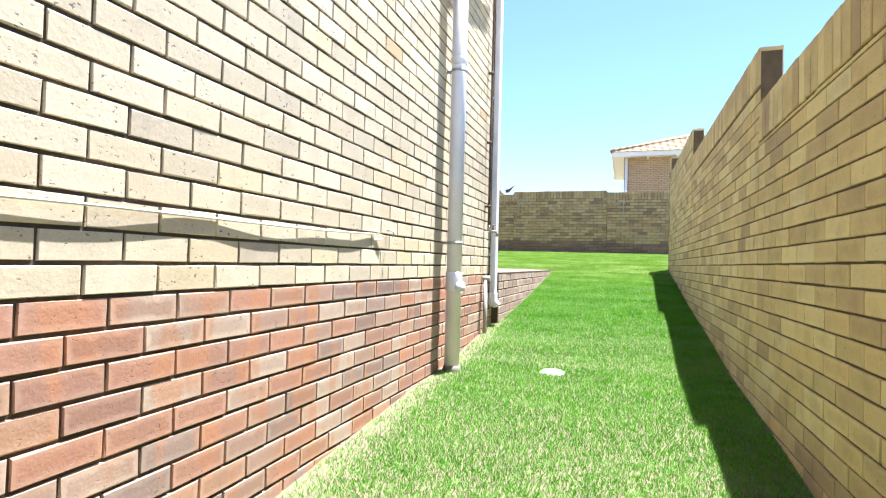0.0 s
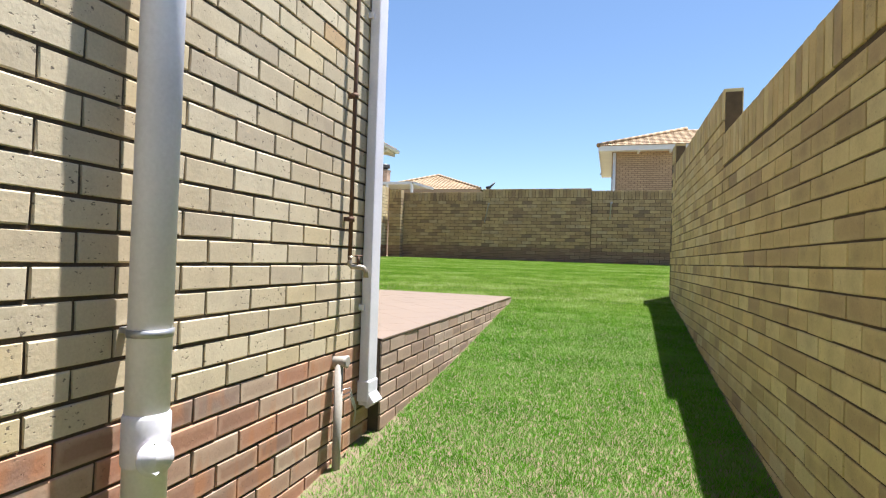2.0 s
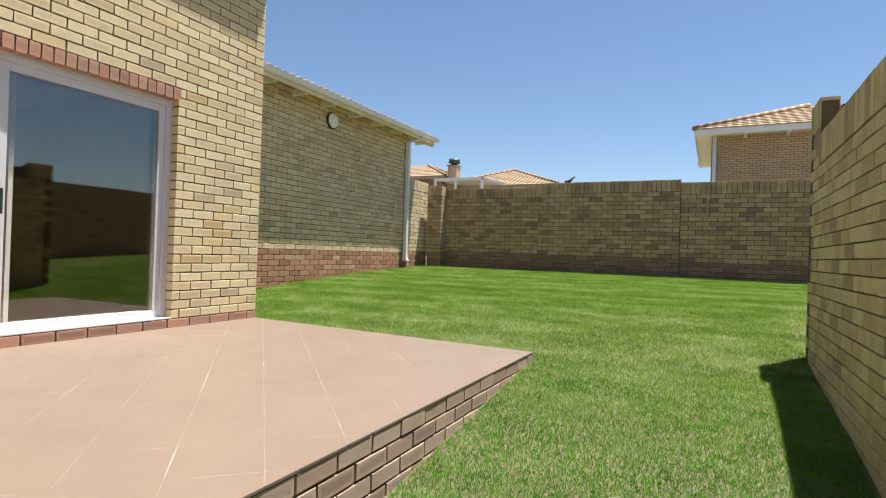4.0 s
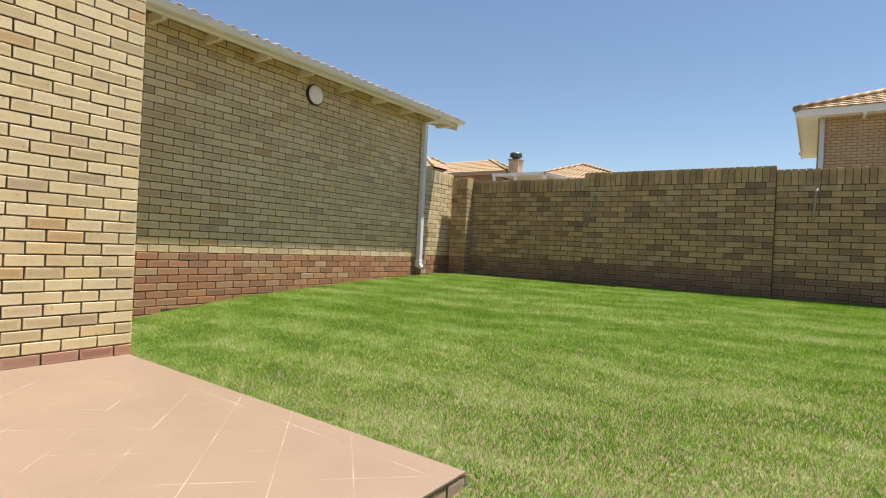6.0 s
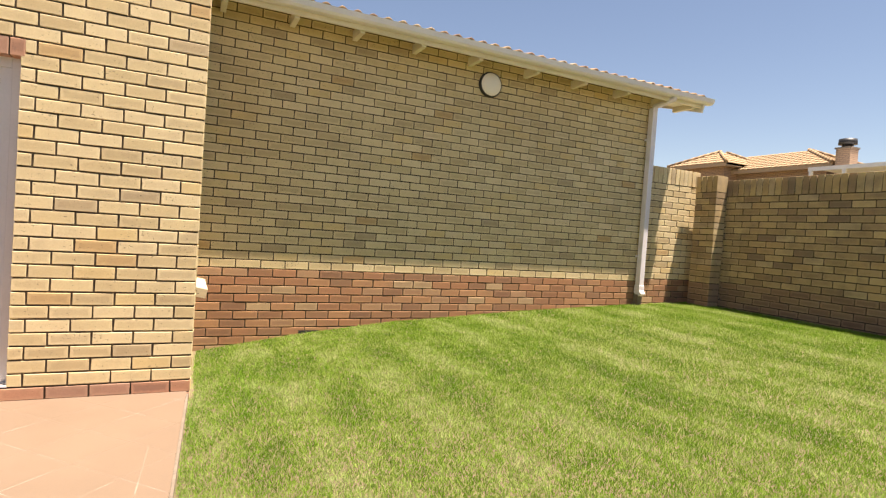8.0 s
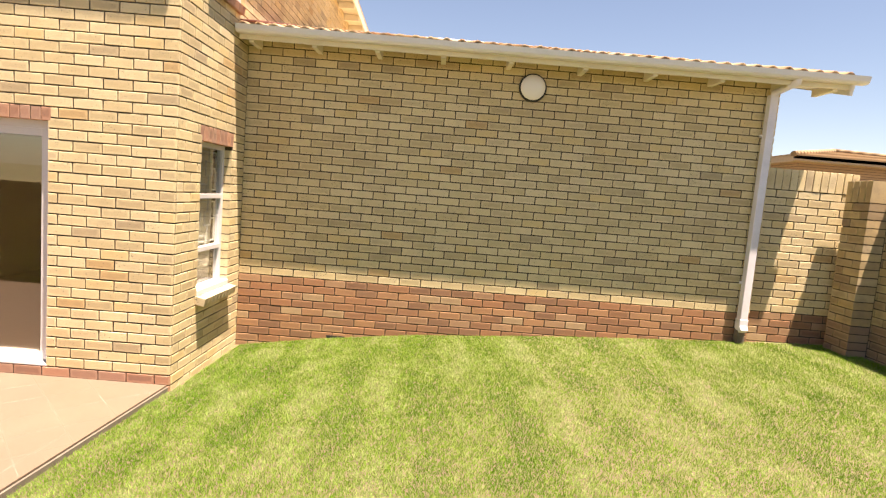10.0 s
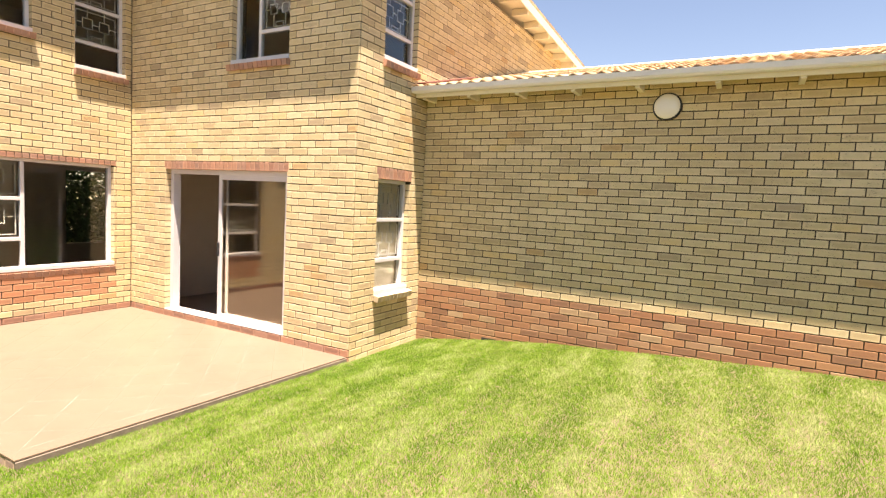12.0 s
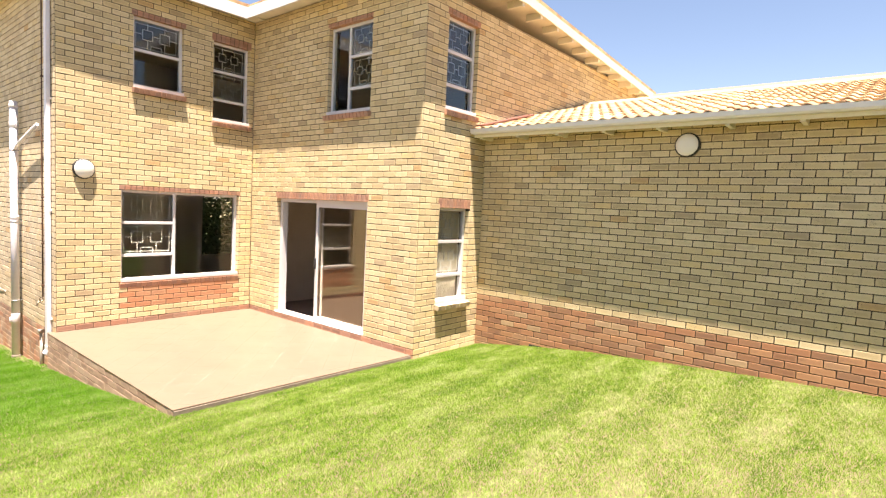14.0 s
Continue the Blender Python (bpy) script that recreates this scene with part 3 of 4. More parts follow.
def build_patio():
    y1 = north(PX1)
    bm = boxes(((PX0, PY0, 0.9), (PX1 - 0.105, YN, PATIO - 0.0003)), ((PX1 - 0.105, PY0, PATIO - 0.009), (PX1, YN, PATIO - 0.0003)))
    for v in bm.verts:
        if v.co.y > YN - 0.01:
            v.co.y = north(v.co.x)
    slab = tagged(new("patio", finish(bm, "patio", GROUT)), "pink tiled patio slab laid on the diagonal", "patio", kind="structure")
    side, gap = 0.311, 0.004
    c = 1 / math.sqrt(2)
    edge_at, crack = north(XD) + 0.004, 0.135

    def tile(poly):
        bm = bmesh.new()
        lo = [bm.verts.new((x, y, PATIO - 0.010)) for x, y in poly]
        hi = [bm.verts.new((x, y, PATIO)) for x, y in poly]
        bm.faces.new(hi)
        for k in range(len(poly)):
            n = (k + 1) % len(poly)
            bm.faces.new((lo[k], lo[n], hi[n], hi[k]))
        part("tile", bm, SCREED, slab)

    for i in range(-40, 41):
        for j in range(-40, 41):
            a0, b0 = 8.25 * c + i * side, 13.8 * c + j * side
            quad = [(a0 + gap / 2, b0 + gap / 2), (a0 + side - gap / 2, b0 + gap / 2), (a0 + side - gap / 2, b0 + side - gap / 2), (a0 + gap / 2, b0 + side - gap / 2)]
            poly = [((a - b) * c, (a + b) * c) for a, b in quad]
            for axis, value, keep in ((0, PX0, 1), (0, PX1 + 0.003, -1), (1, PY0, 1)):
                poly = clip(poly, axis, value, keep) if poly else poly
            # sheared so that the askew side runs straight
            poly = [(x, y + SKEW * (x - XD)) for x, y in poly]
            poly = clip(poly, 1, edge_at, -1) if poly else poly
            split = poly and -3.35 < sum(p[0] for p in poly) / len(poly) < -1.45
            for piece in (clip(poly, 1, edge_at - crack - 0.003, -1), clip(poly, 1, edge_at - crack + 0.003, 1)) if split else (poly,):
                if len(piece) > 2:
                    tile([(x, y - SKEW * (x - XD)) for x, y in piece])
    bm = boxes(((-3.20, -0.004, PATIO - 0.006), (-1.60, 0.004, PATIO - 0.003)))
    for v in bm.verts:
        v.co.y += north(v.co.x) + 0.004 - crack
    part("crack", bm, CONCRETE, slab, "dark open joint near the lawn side")
    # the brick edging along the open side
    edge = tagged(new("patio_edge", finish(boxes(((0.0, 0.010, 0.9), (y1 - PY0, 0.10, PATIO - 0.012))), "patio_edge", MORTAR)),
                  "purple-red brick edging under the patio", "edging", kind="structure")
    edge.matrix_world = pose(PX1, PY0, 0, 0, 0, 90)
    bricks = [(u, z, w, h, 0.104, p, mat) for u, z, w, h, d, p, mat in
              stretcher(y1 - PY0, 0.95, PATIO - 0.010, [], lambda k, z, u: PURPLE, datum=PATIO - 0.010 - 20 * COURSE)]
    lay(edge, bricks, (2.0, 1.6))
    border = tagged(new("patio_edge", finish(boxes(((0.0, 0.0, 0.9), (PX1 - PX0, 0.06, PATIO - 0.016))), "patio_edge", CONCRETE)),
                    "dark mortar edge of the patio against the lawn", "edging", kind="structure")
    border.matrix_world = pose(PX1, y1 + 0.018, 0, 0, 0, 180 - math.degrees(math.atan(SKEW)))


build_patio()


# ---- inside of the house, closed behind the openings ----
def closing(name, lo, hi, material, label, category="wall"):
    tagged(new(name, finish(boxes((lo, hi)), name, material)), label, category, kind="structure")


closing("floor_ground", (-11.8, 3.2, 1.60), (XA - 0.24, YW - 0.24, 1.78), INFLOOR, "dim brown interior floor", "floor")
closing("floor_lounge", (-11.8, YW - 0.24, 1.60), (XD - 0.24, YN - 0.24, 1.78), INFLOOR, "dim brown interior floor", "floor")
closing("ceiling_lower", (-11.8, 3.2, 4.35), (XA - 0.24, YW - 0.24, 4.55), PLASTER, "plain plastered ceiling", "ceiling")
closing("ceiling_lounge", (-11.8, YW - 0.24, 4.35), (XD - 0.24, YN - 0.24, 4.55), PLASTER, "plain plastered ceiling", "ceiling")
closing("ceiling_upper", (-12.0, -3.0, 6.76), (XA - 0.24, YW - 0.24, 6.84), PLASTER, "plain plastered ceiling", "ceiling")
closing("ceiling_landing", (-12.0, YW - 0.24, 6.66), (XD - 0.24, YN - 0.24, 6.74), PLASTER, "plain plastered ceiling", "ceiling")
closing("wall_inner_west", (-12.0, 3.0, 0.5), (-11.8, 17.0, 6.7), PLASTER, "plain plastered wall")
closing("wall_inner_party", (-11.8, YW - 0.34, 1.78), (XD - 0.45, YW - 0.24, 4.35), PLASTER, "plain plastered party wall")
closing("wall_inner_side", (-4.9, -3.0, 0.2), (-4.7, 3.0, 6.9), PLASTER, "plain plastered wall")
closing("wall_inner_front", (-4.7, -3.2, 0.2), (XA - 0.24, -3.0, 6.9), PLASTER, "plain plastered wall")
tagged(new("wall_inner_south", finish(wall_solid(10.6, 0.5, 6.76, 0.2, [(3.95, 4.95, 2.35, 3.85)]), "wall_inner_south", PLASTER)),
       "plain plastered wall with a garden window", "wall", kind="structure").matrix_world = pose(XA - 0.24, 3.2, 0, 0, 0, 180)


# ---- windows and door ----
def bars(w, h):
    """A burglar grille: two linked squares in a rectangle of thin bars."""
    bm, t = bmesh.new(), 0.011
    def bar(x0, z0, x1, z1):
        box(bm, (min(x0, x1) - t / 2, -t / 2, min(z0, z1) - t / 2), (max(x0, x1) + t / 2, t / 2, max(z0, z1) + t / 2))
    e, s = 0.035, min(w * 0.22, h * 0.42)
    zc = h * 0.56
    bar(e, e, e, h - e), bar(w - e, e, w - e, h - e)
    for cx in (w * 0.31, w * 0.69):
        bar(cx - s / 2, zc - s / 2, cx + s / 2, zc - s / 2), bar(cx - s / 2, zc + s / 2, cx + s / 2, zc + s / 2)
        bar(cx - s / 2, zc - s / 2, cx - s / 2, zc + s / 2), bar(cx + s / 2, zc - s / 2, cx + s / 2, zc + s / 2)
        bar(cx, zc + s / 2, cx, h - 0.01), bar(cx, zc - s / 2, cx, 0.02)
    bar(w * 0.31 + s / 2, zc, w * 0.69 - s / 2, zc)
    bar(0.005, zc, w * 0.31 - s / 2, zc), bar(w * 0.69 + s / 2, zc, w - 0.005, zc)
    bar(w * 0.38, h * 0.02, w * 0.38, h * 0.20), bar(w * 0.62, h * 0.02, w * 0.62, h * 0.20), bar(w * 0.38, h * 0.20, w * 0.62, h * 0.20)
    bar(e, e, w - e, e), bar(e, h - e, w - e, h - e)
    return bm


WINDOWS = [0]


def window(wall, opening, columns, label, sill=LINTEL, proud=0.065, recess=0.075):
    """columns: (share of width, [(share of height from the top, grille), ...])."""
    WINDOWS[0] += 1
    u0, u1, z0, z1 = opening
    m = wall.matrix_world @ pose(u0, recess, z0)
    win = thing("window_%d" % WINDOWS[0], label, "window", m, kind="structure")
    w, h, f = u1 - u0, z1 - z0, 0.045
    frame_bm = boxes(((0, 0, 0), (f, 0.06, h)), ((w - f, 0, 0), (w, 0.06, h)), ((f, 0, 0), (w - f, 0.06, f)), ((f, 0, h - f), (w - f, 0.06, h)))
    x = 0.0
    cells = []
    for n, (share, rows) in enumerate(columns):
        x1 = x + share * w
        if n:
            box(frame_bm, (x - f / 2, 0.004, f), (x + f / 2, 0.056, h - f))
        a, b, z = (x + (f / 2 if n else f)), (x1 - (f if n == len(columns) - 1 else f / 2)), h
        for k, (part_h, grille) in enumerate(rows):
            zb = z - part_h * h
            top, bot = z - (f / 2 if k else f), zb + (f if k == len(rows) - 1 else f / 2)
            if k:
                box(frame_bm, (a, 0.002, z - f / 2), (b, 0.058, z + f / 2))
            cells.append((a, b, bot, top, grille))
            z = zb
        x = x1
    part("window_frame", frame_bm, FRAME, win, bevel=0.004)
    for a, b, bot, top, grille in cells:
        pane = part("pane", boxes(((a - 0.005, 0.027, bot - 0.005), (b + 0.005, 0.033, top + 0.005))), GLASS, win, "clear window glass")
        pane.visible_shadow = False
        if grille:
            g = part("burglar_bars", bars(b - a, top - bot), BARS, win, "thin cream burglar bars")
            g.location = (a, 0.055, bot)
    part("sill_board", boxes(((-0.0, -recess - 0.01, -0.006), (w, -0.001, 0.042))), FRAME, win, "white painted sill strip", bevel=0.004)
    # brick-on-edge sill, sloping outwards
    bm = bmesh.new()
    count = round((w + 0.04) / 0.078)
    step = (w + 0.04) / count
    rnd = random.Random(WINDOWS[0])
    for i in range(count):
        tilt = Matrix.Translation((-0.02 + (i + 0.5) * step, -recess - proud, -0.052 + rnd.uniform(-0.002, 0.002))) @ Matrix.Rotation(radians(11), 4, "X")
        box(bm, (-step / 2 + 0.004, 0, -0.045), (step / 2 - 0.004, 0.17, 0.028), tilt)
    part("window_sill", bm, sill, win, "brick-on-edge window sill", bevel=0.003)
    return win


T3 = [(0.36, True), (0.36, True), (0.28, False)]
window(WALL_W, W_OPEN[0], [(0.43, T3), (0.57, [(1.0, False)])], "wide white steel window with burglar bars and a fixed pane", proud=0.012)
window(WALL_W, W_OPEN[1], [(1.0, [(0.46, True), (0.54, False)])], "upstairs white steel window with one barred pane")
window(WALL_W, W_OPEN[2], [(1.0, T3)], "narrow upstairs white steel window with three panes")
window(WALL_D, D_OPEN[1], [(0.42, [(1.0, False)]), (0.58, T3)], "upstairs white steel window with a tall side pane")
window(WALL_N, N_OPEN[0], [(1.0, T3)], "narrow white steel window with burglar bars and brick sill", sill=YELLOW, proud=0.085)
window(WALL_N, N_OPEN[1], [(1.0, T3)], "upstairs white steel window above the low roof", proud=0.05)


def sliding_door():
    u0, u1, z0, z1 = D_OPEN[0]
    w, h, f = u1 - u0, z1 - z0, 0.065
    door = thing("door_1", "white aluminium sliding patio door standing half open", "sliding door", WALL_D.matrix_world @ pose(u0, 0.085, z0), kind="structure")
    part("door_frame", boxes(((0, 0, 0), (f, 0.11, h)), ((w - f, 0, 0), (w, 0.11, h)), ((f, 0, h - f), (w - f, 0.11, h)), ((f, 0, 0), (w - f, 0.11, 0.03))), FRAME, door, bevel=0.004)
    for name, a, b, y in (("sliding_sash", w * 0.428, w - f, 0.012), ("fixed_sash", w * 0.468, w - f - 0.02, 0.062)):
        s = 0.058 if name == "sliding_sash" else 0.032
        sash = part(name, boxes(((a, y, 0.03), (a + s, y + 0.035, h - f)), ((b - s, y, 0.03), (b, y + 0.035, h - f)),
                                ((a + s, y, 0.03), (b - s, y + 0.035, 0.085)), ((a + s, y, h - f - 0.06), (b - s, y + 0.035, h - f))), FRAME, door, "white aluminium sash", bevel=0.003)
        pane = part("pane", boxes(((a + s - 0.005, y + 0.014, 0.08), (b - s + 0.005, y + 0.020, h - f - 0.055))), DOORGLASS, sash, "clear door glass")
        pane.visible_shadow = False
        if name == "sliding_sash":
            part("handle", boxes(((a + 0.012, y - 0.03, 0.86), (a + 0.034, y - 0.002, 1.04))), BLACK, sash, "black door pull", bevel=0.004)
    part("threshold", boxes(((0.0, -0.085, 0.010), (w, -0.001, 0.024))), FRAME, door, "white threshold strip", bevel=0.003)


sliding_door()


def blind(wall, opening):
    u0, u1, z0, z1 = opening
    b = thing("window_blind", "pale cream roller blind drawn behind the window", "blind", wall.matrix_world @ pose(u0, 0.185, z0))
    w, h = u1 - u0, z1 - z0
    part("cloth", boxes(((0.02, 0.0, 0.02), (w - 0.02, 0.004, h - 0.05))), CLOTH, b)
    bm = bmesh.new()
    tube(bm, [(-0.02, 0.0, h - 0.03), (w + 0.02, 0.0, h - 0.03)], 0.025, 12)
    part("roller", bm, CLOTH, b)
    part("batten", boxes(((0.02, -0.006, 0.0), (w - 0.02, 0.010, 0.022))), CLOTH, b, bevel=0.003)


blind(WALL_N, N_OPEN[0])


# ---- roofs ----
def wave_tile(w, length, rise=0.026, n=16):
    """One curved roof tile; x across, y up the slope, front edge at y = 0."""
    vs, fs = [], []
    for y, lift in ((0.0, 0.022), (length, 0.0)):
        for k in range(n + 1):
            a = k / n
            b = (2 * a) % 1.0 if a < 1 else 0.0
            z = rise * (math.sin(math.pi * b / 0.62) if b < 0.62 else -0.22 * math.sin(math.pi * (b - 0.62) / 0.38))
            vs.append((a * w, y, z + lift))
    for k in range(n + 1):
        vs.append((vs[k][0], 0.004, vs[k][2] - 0.018))
    for k in range(n):
        fs.append((k, k + 1, n + 2 + k, n + 1 + k))
        fs.append((k + 1, k, 2 * n + 2 + k, 2 * n + 3 + k))
    me = bpy.data.meshes.new("roof_tile")
    me.from_pydata(vs, [], fs)
    me.materials.append(TERRA)
    for p in me.polygons:
        p.use_smooth = True
    return me


def low_roof():
    x0, z0, x1, z1, y0, y1 = -5.36, 4.975, -8.85, 5.92, 11.56, 17.56
    run, pitch = math.hypot(x1 - x0, z1 - z0), math.atan2(z1 - z0, x0 - x1)
    roof = thing("low_roof", "terracotta tiled lean-to roof with a white gutter", "roof", kind="structure")
    # x across along the eave, y up the slope
    m = Matrix.Translation((x0, y0, z0)) @ Matrix.Rotation(radians(90), 4, "Z") @ Matrix.Rotation(pitch, 4, "X")
    part("roof_deck", boxes(((0, 0.02, -0.05), (y1 - y0, run, -0.012)), m=m), FASCIA, roof, "cream boarding under the tiles")
    part("roof_back", boxes(((0, 0, 0), (y1 - y0, 3.3, 0.05)), m=Matrix.Translation((x1 + 0.03, y0, z1)) @ Matrix.Rotation(radians(90), 4, "Z") @ Matrix.Rotation(-pitch, 4, "X")), TERRA, roof)
    part("eave_filler", boxes(((0, -0.002, -0.03), (y1 - y0, 0.02, 0.010)), m=m), FASCIA, roof, "cream mortar bedding under the tiles")
    part("barge_board", boxes(((y1 - y0, 0.0, -0.16), (y1 - y0 + 0.03, run, 0.03)), m=m), WHITE, roof, "white barge board", bevel=0.004)
    part("ridge", boxes(((-0.0, run - 0.02, 0.0), (y1 - y0 + 0.04, run + 0.14, 0.07)), m=m), FASCIA, roof, "cream mortared ridge capping", bevel=0.03)
    part("flashing", boxes(((-0.02, 0.1, 0.045), (0.15, run * 0.42, 0.075)), m=m), FLASH, roof, "dark red wall flashing", bevel=0.01)
    cols, rows = 20, 11
    tw, gauge = (y1 - y0 + 0.03) / cols, run / rows
    me = wave_tile(tw * 1.02, gauge + 0.05)
    rnd = random.Random(3)
    for j in range(rows):
        for i in range(cols):
            t = new("roof_tile", me)
            t.parent = roof
            t.matrix_local = m @ pose(i * tw, j * gauge - 0.03 + rnd.uniform(-0.006, 0.006), 0.012, rnd.gauss(0, 0.4), rnd.gauss(0, 0.5), 0)
    # gutter, open box section
    bm = bmesh.new()
    profile = [(0.0, 0.10), (0.0, 0.0), (0.075, 0.0), (0.095, 0.03), (0.105, 0.10), (0.099, 0.10), (0.088, 0.034), (0.072, 0.007), (0.006, 0.007), (0.006, 0.10)]
    ends = [[bm.verts.new((x0 - 0.045 + a, y, 4.925 + 0.70 * b)) for a, b in profile] for y in (11.545, y1 + 0.12)]
    for k in range(len(profile)):
        n = (k + 1) % len(profile)
        bm.faces.new((ends[0][k], ends[0][n], ends[1][n], ends[1][k]))
    for e in ends:
        bm.faces.new([e[0], e[1], e[2], e[3], e[4]])
    part("gutter", bm, WHITE, roof, "white painted gutter")
    part("fascia_board", boxes(((x0 - 0.075, 11.55, 4.88), (x0 - 0.05, y1, 4.965))), FASCIA, roof, "cream fascia board", bevel=0.003)
    for y in (11.66, 12.28, 12.90, 13.55, 14.22, 14.96, 15.65, 16.32, 16.98, 17.44):
        part("rafter", boxes(((XL - 0.05, y - 0.025, 4.86), (x0 - 0.076, y + 0.025, 4.955))), FASCIA, roof, "cream rafter end", bevel=0.004)
    part("verge_soffit", boxes(((XL - 0.02, 17.09, 4.93), (x0 - 0.078, y1 - 0.01, 4.955))), WHITE, roof, "white verge soffit")


low_roof()


def upper_roof():
    roof = thing("upper_roof", "upper roof with cream eaves overhanging the yellow walls", "roof", kind="structure")
    part("side_roof", boxes(((-12.0, -3.3, 6.99), (XA + 0.40, YW + 0.305, 7.12))), TERRA, roof)
    part("side_soffit", boxes(((-12.0, -3.3, 6.955), (XA + 0.38, YW + 0.285, 6.985))), FASCIA, roof, "cream eave soffit")
    part("side_fascia", boxes(((XA + 0.385, -3.3, 6.87), (XA + 0.41, YW + 0.289, 7.06)), ((XD + 0.3, YW + 0.290, 6.87), (XA + 0.41, YW + 0.315, 7.06))), WHITE, roof, "white fascia board", bevel=0.003)
    # the end roof falls a little from its low ridge to the back
    line = [(XD + 0.342, 6.93), (-6.2, 7.05), (-12.0, 6.62)]
    for name, t0, t1, y0, y1, mat, lab in (("end_roof", 0.05, 0.16, YW + 0.32, YN + 0.30, TERRA, ""), ("end_soffit", 0.012, 0.045, YW + 0.32, YN + 0.28, FASCIA, "cream eave soffit"),
                                         ("verge_board", -0.05, 0.09, YN + 0.285, YN + 0.31, FASCIA, "cream verge board")):
        bm = bmesh.new()
        rows = [[bm.verts.new((x, y, z + t)) for x, z in line for t in (t0, t1)] for y in (y0, y1)]
        a, b = rows
        for k in (0, 2):
            bm.faces.new((a[k], a[k + 2], b[k + 2], b[k]))
            bm.faces.new((a[k + 1], b[k + 1], b[k + 3], a[k + 3]))
            bm.faces.new((a[k], a[k + 1], a[k + 3], a[k + 2]))
            bm.faces.new((b[k], b[k + 2], b[k + 3], b[k + 1]))
        for k in (0, 4):
            bm.faces.new((a[k], b[k], b[k + 1], a[k + 1]))
        part(name, bm, mat, roof, lab)
    part("end_fascia", boxes(((XD + 0.345, YW + 0.318, 6.86), (XD + 0.370, YN + 0.28, 7.04))), WHITE, roof, "white fascia board", bevel=0.003)
    for k in range(14):
        x = XD - 0.2 - 0.55 * k
        z = float(np.interp(-x, [-line[0][0], 6.2, 12.0], [line[0][1], 7.05, 6.62]))
        part("rafter", boxes(((x - 0.03, YN + 0.002, z - 0.10), (x + 0.03, YN + 0.28, z + 0.008))), FASCIA, roof, "cream rafter end")


upper_roof()


# ---- pipes and fittings on the house ----
def soil_pipe():
    x, y = -1.13, 5.78
    p = thing("soil_pipe", "round white plastic soil pipe fixed to the brick wall", "pipe", pose(x, y, 0))
    bm = bmesh.new()
    tube(bm, [(0, 0, 1.10), (0, 0, 5.15)], 0.055, 24)
    part("pipe", bm, PIPE, p)
    for z, r, h in ((1.74, 0.060, 0.14), (4.80, 0.062, 0.10), (3.35, 0.060, 0.06), (5.08, 0.066, 0.05)):
        bm = bmesh.new()
        tube(bm, [(0, 0, z - h / 2), (0, 0, z - h / 2 + 0.01), (0, 0, z + h / 2 - 0.01), (0, 0, z + h / 2)], [0.056, r, r, 0.056], 24)
        part("socket", bm, PIPE, p, "white pipe socket")
    bm = bmesh.new()
    a, o = Vector((0.88, -0.42, 0.05)).normalized(), Vector((0, 0, 1.70))
    tube(bm, [a * 0.02 + o, a * 0.062 + o, a * 0.064 + o, a * 0.074 + o, a * 0.075 + o, a * 0.058 + o, a * 0.057 + o], [0.034, 0.036, 0.046, 0.046, 0.036, 0.034, 0.002], 24)
    part("inspection_cap", bm, PIPE, p, "round white inspection cap")
    for z in (2.02, 3.28, 4.4):
        bm = bmesh.new()
        tube(bm, [(0, 0, z - 0.010), (0, 0, z + 0.010)], 0.0585, 24)
        box(bm, (-0.094, -0.012, z - 0.008), (-0.05, 0.012, z + 0.008))
        part("pipe_clip", bm, STEEL, p, "grey steel pipe clip")
    bm = bmesh.new()
    tube(bm, [(0, 0, 0.9), (0, 0, 1.11), (0, 0, 1.14)], [0.075, 0.068, 0.058], 18)
    part("pipe_foot", bm, CONCRETE, p, "dark mortar foot")
    bm = bmesh.new()
    tube(bm, [(0.0, 0.04, 4.42), (0.0, 0.3, 4.50), (0.0, 1.27, 4.72)], 0.024, 12)
    part("branch_pipe", bm, PIPE, p, "thin white branch pipe")


soil_pipe()


def square_downpipe(name, label, x, y, z0, z1, w, d, facing):
    p = thing(name, label, "downpipe", pose(x, y, 0, 0, 0, facing))
    bm = boxes(((-w / 2, -d / 2, z0), (w / 2, d / 2, z1)))
    part("pipe", bm, PIPE, p, bevel=0.008)
    shoe = part("shoe", boxes(((-w / 2 - 0.006, -d / 2 - 0.006, z0 + 0.02), (w / 2 + 0.006, d / 2 + 0.006, z0 + 0.13))), PIPE, p, "white pipe shoe", bevel=0.008)
    lip = Matrix.Translation((0, -d / 2 + 0.02, z0 + 0.05)) @ Matrix.Rotation(radians(-38), 4, "X")
    part("spout", boxes(((-w / 2, -0.03, -0.06), (w / 2, 0.03, 0.02)), m=lip), PIPE, shoe, "white kicked spout", bevel=0.008)
    z = z0 + 0.5
    while z < z1 - 0.2:
        part("bracket", boxes(((-w / 2 - 0.012, -0.002 + d / 2 - 0.02, z), (w / 2 + 0.012, d / 2 + 0.025, z + 0.03))), PIPE, p, "white pipe bracket", bevel=0.003)
        z += 1.55
    return p


square_downpipe("square_downpipe", "square white downpipe at the corner of the brick wall", -1.190, 7.290, 1.455, 6.95, 0.108, 0.055, 90)
square_downpipe("eave_downpipe", "square white downpipe below the gutter of the low wing", -5.645, 16.955, 2.34, 4.82, 0.080, 0.08, 90)


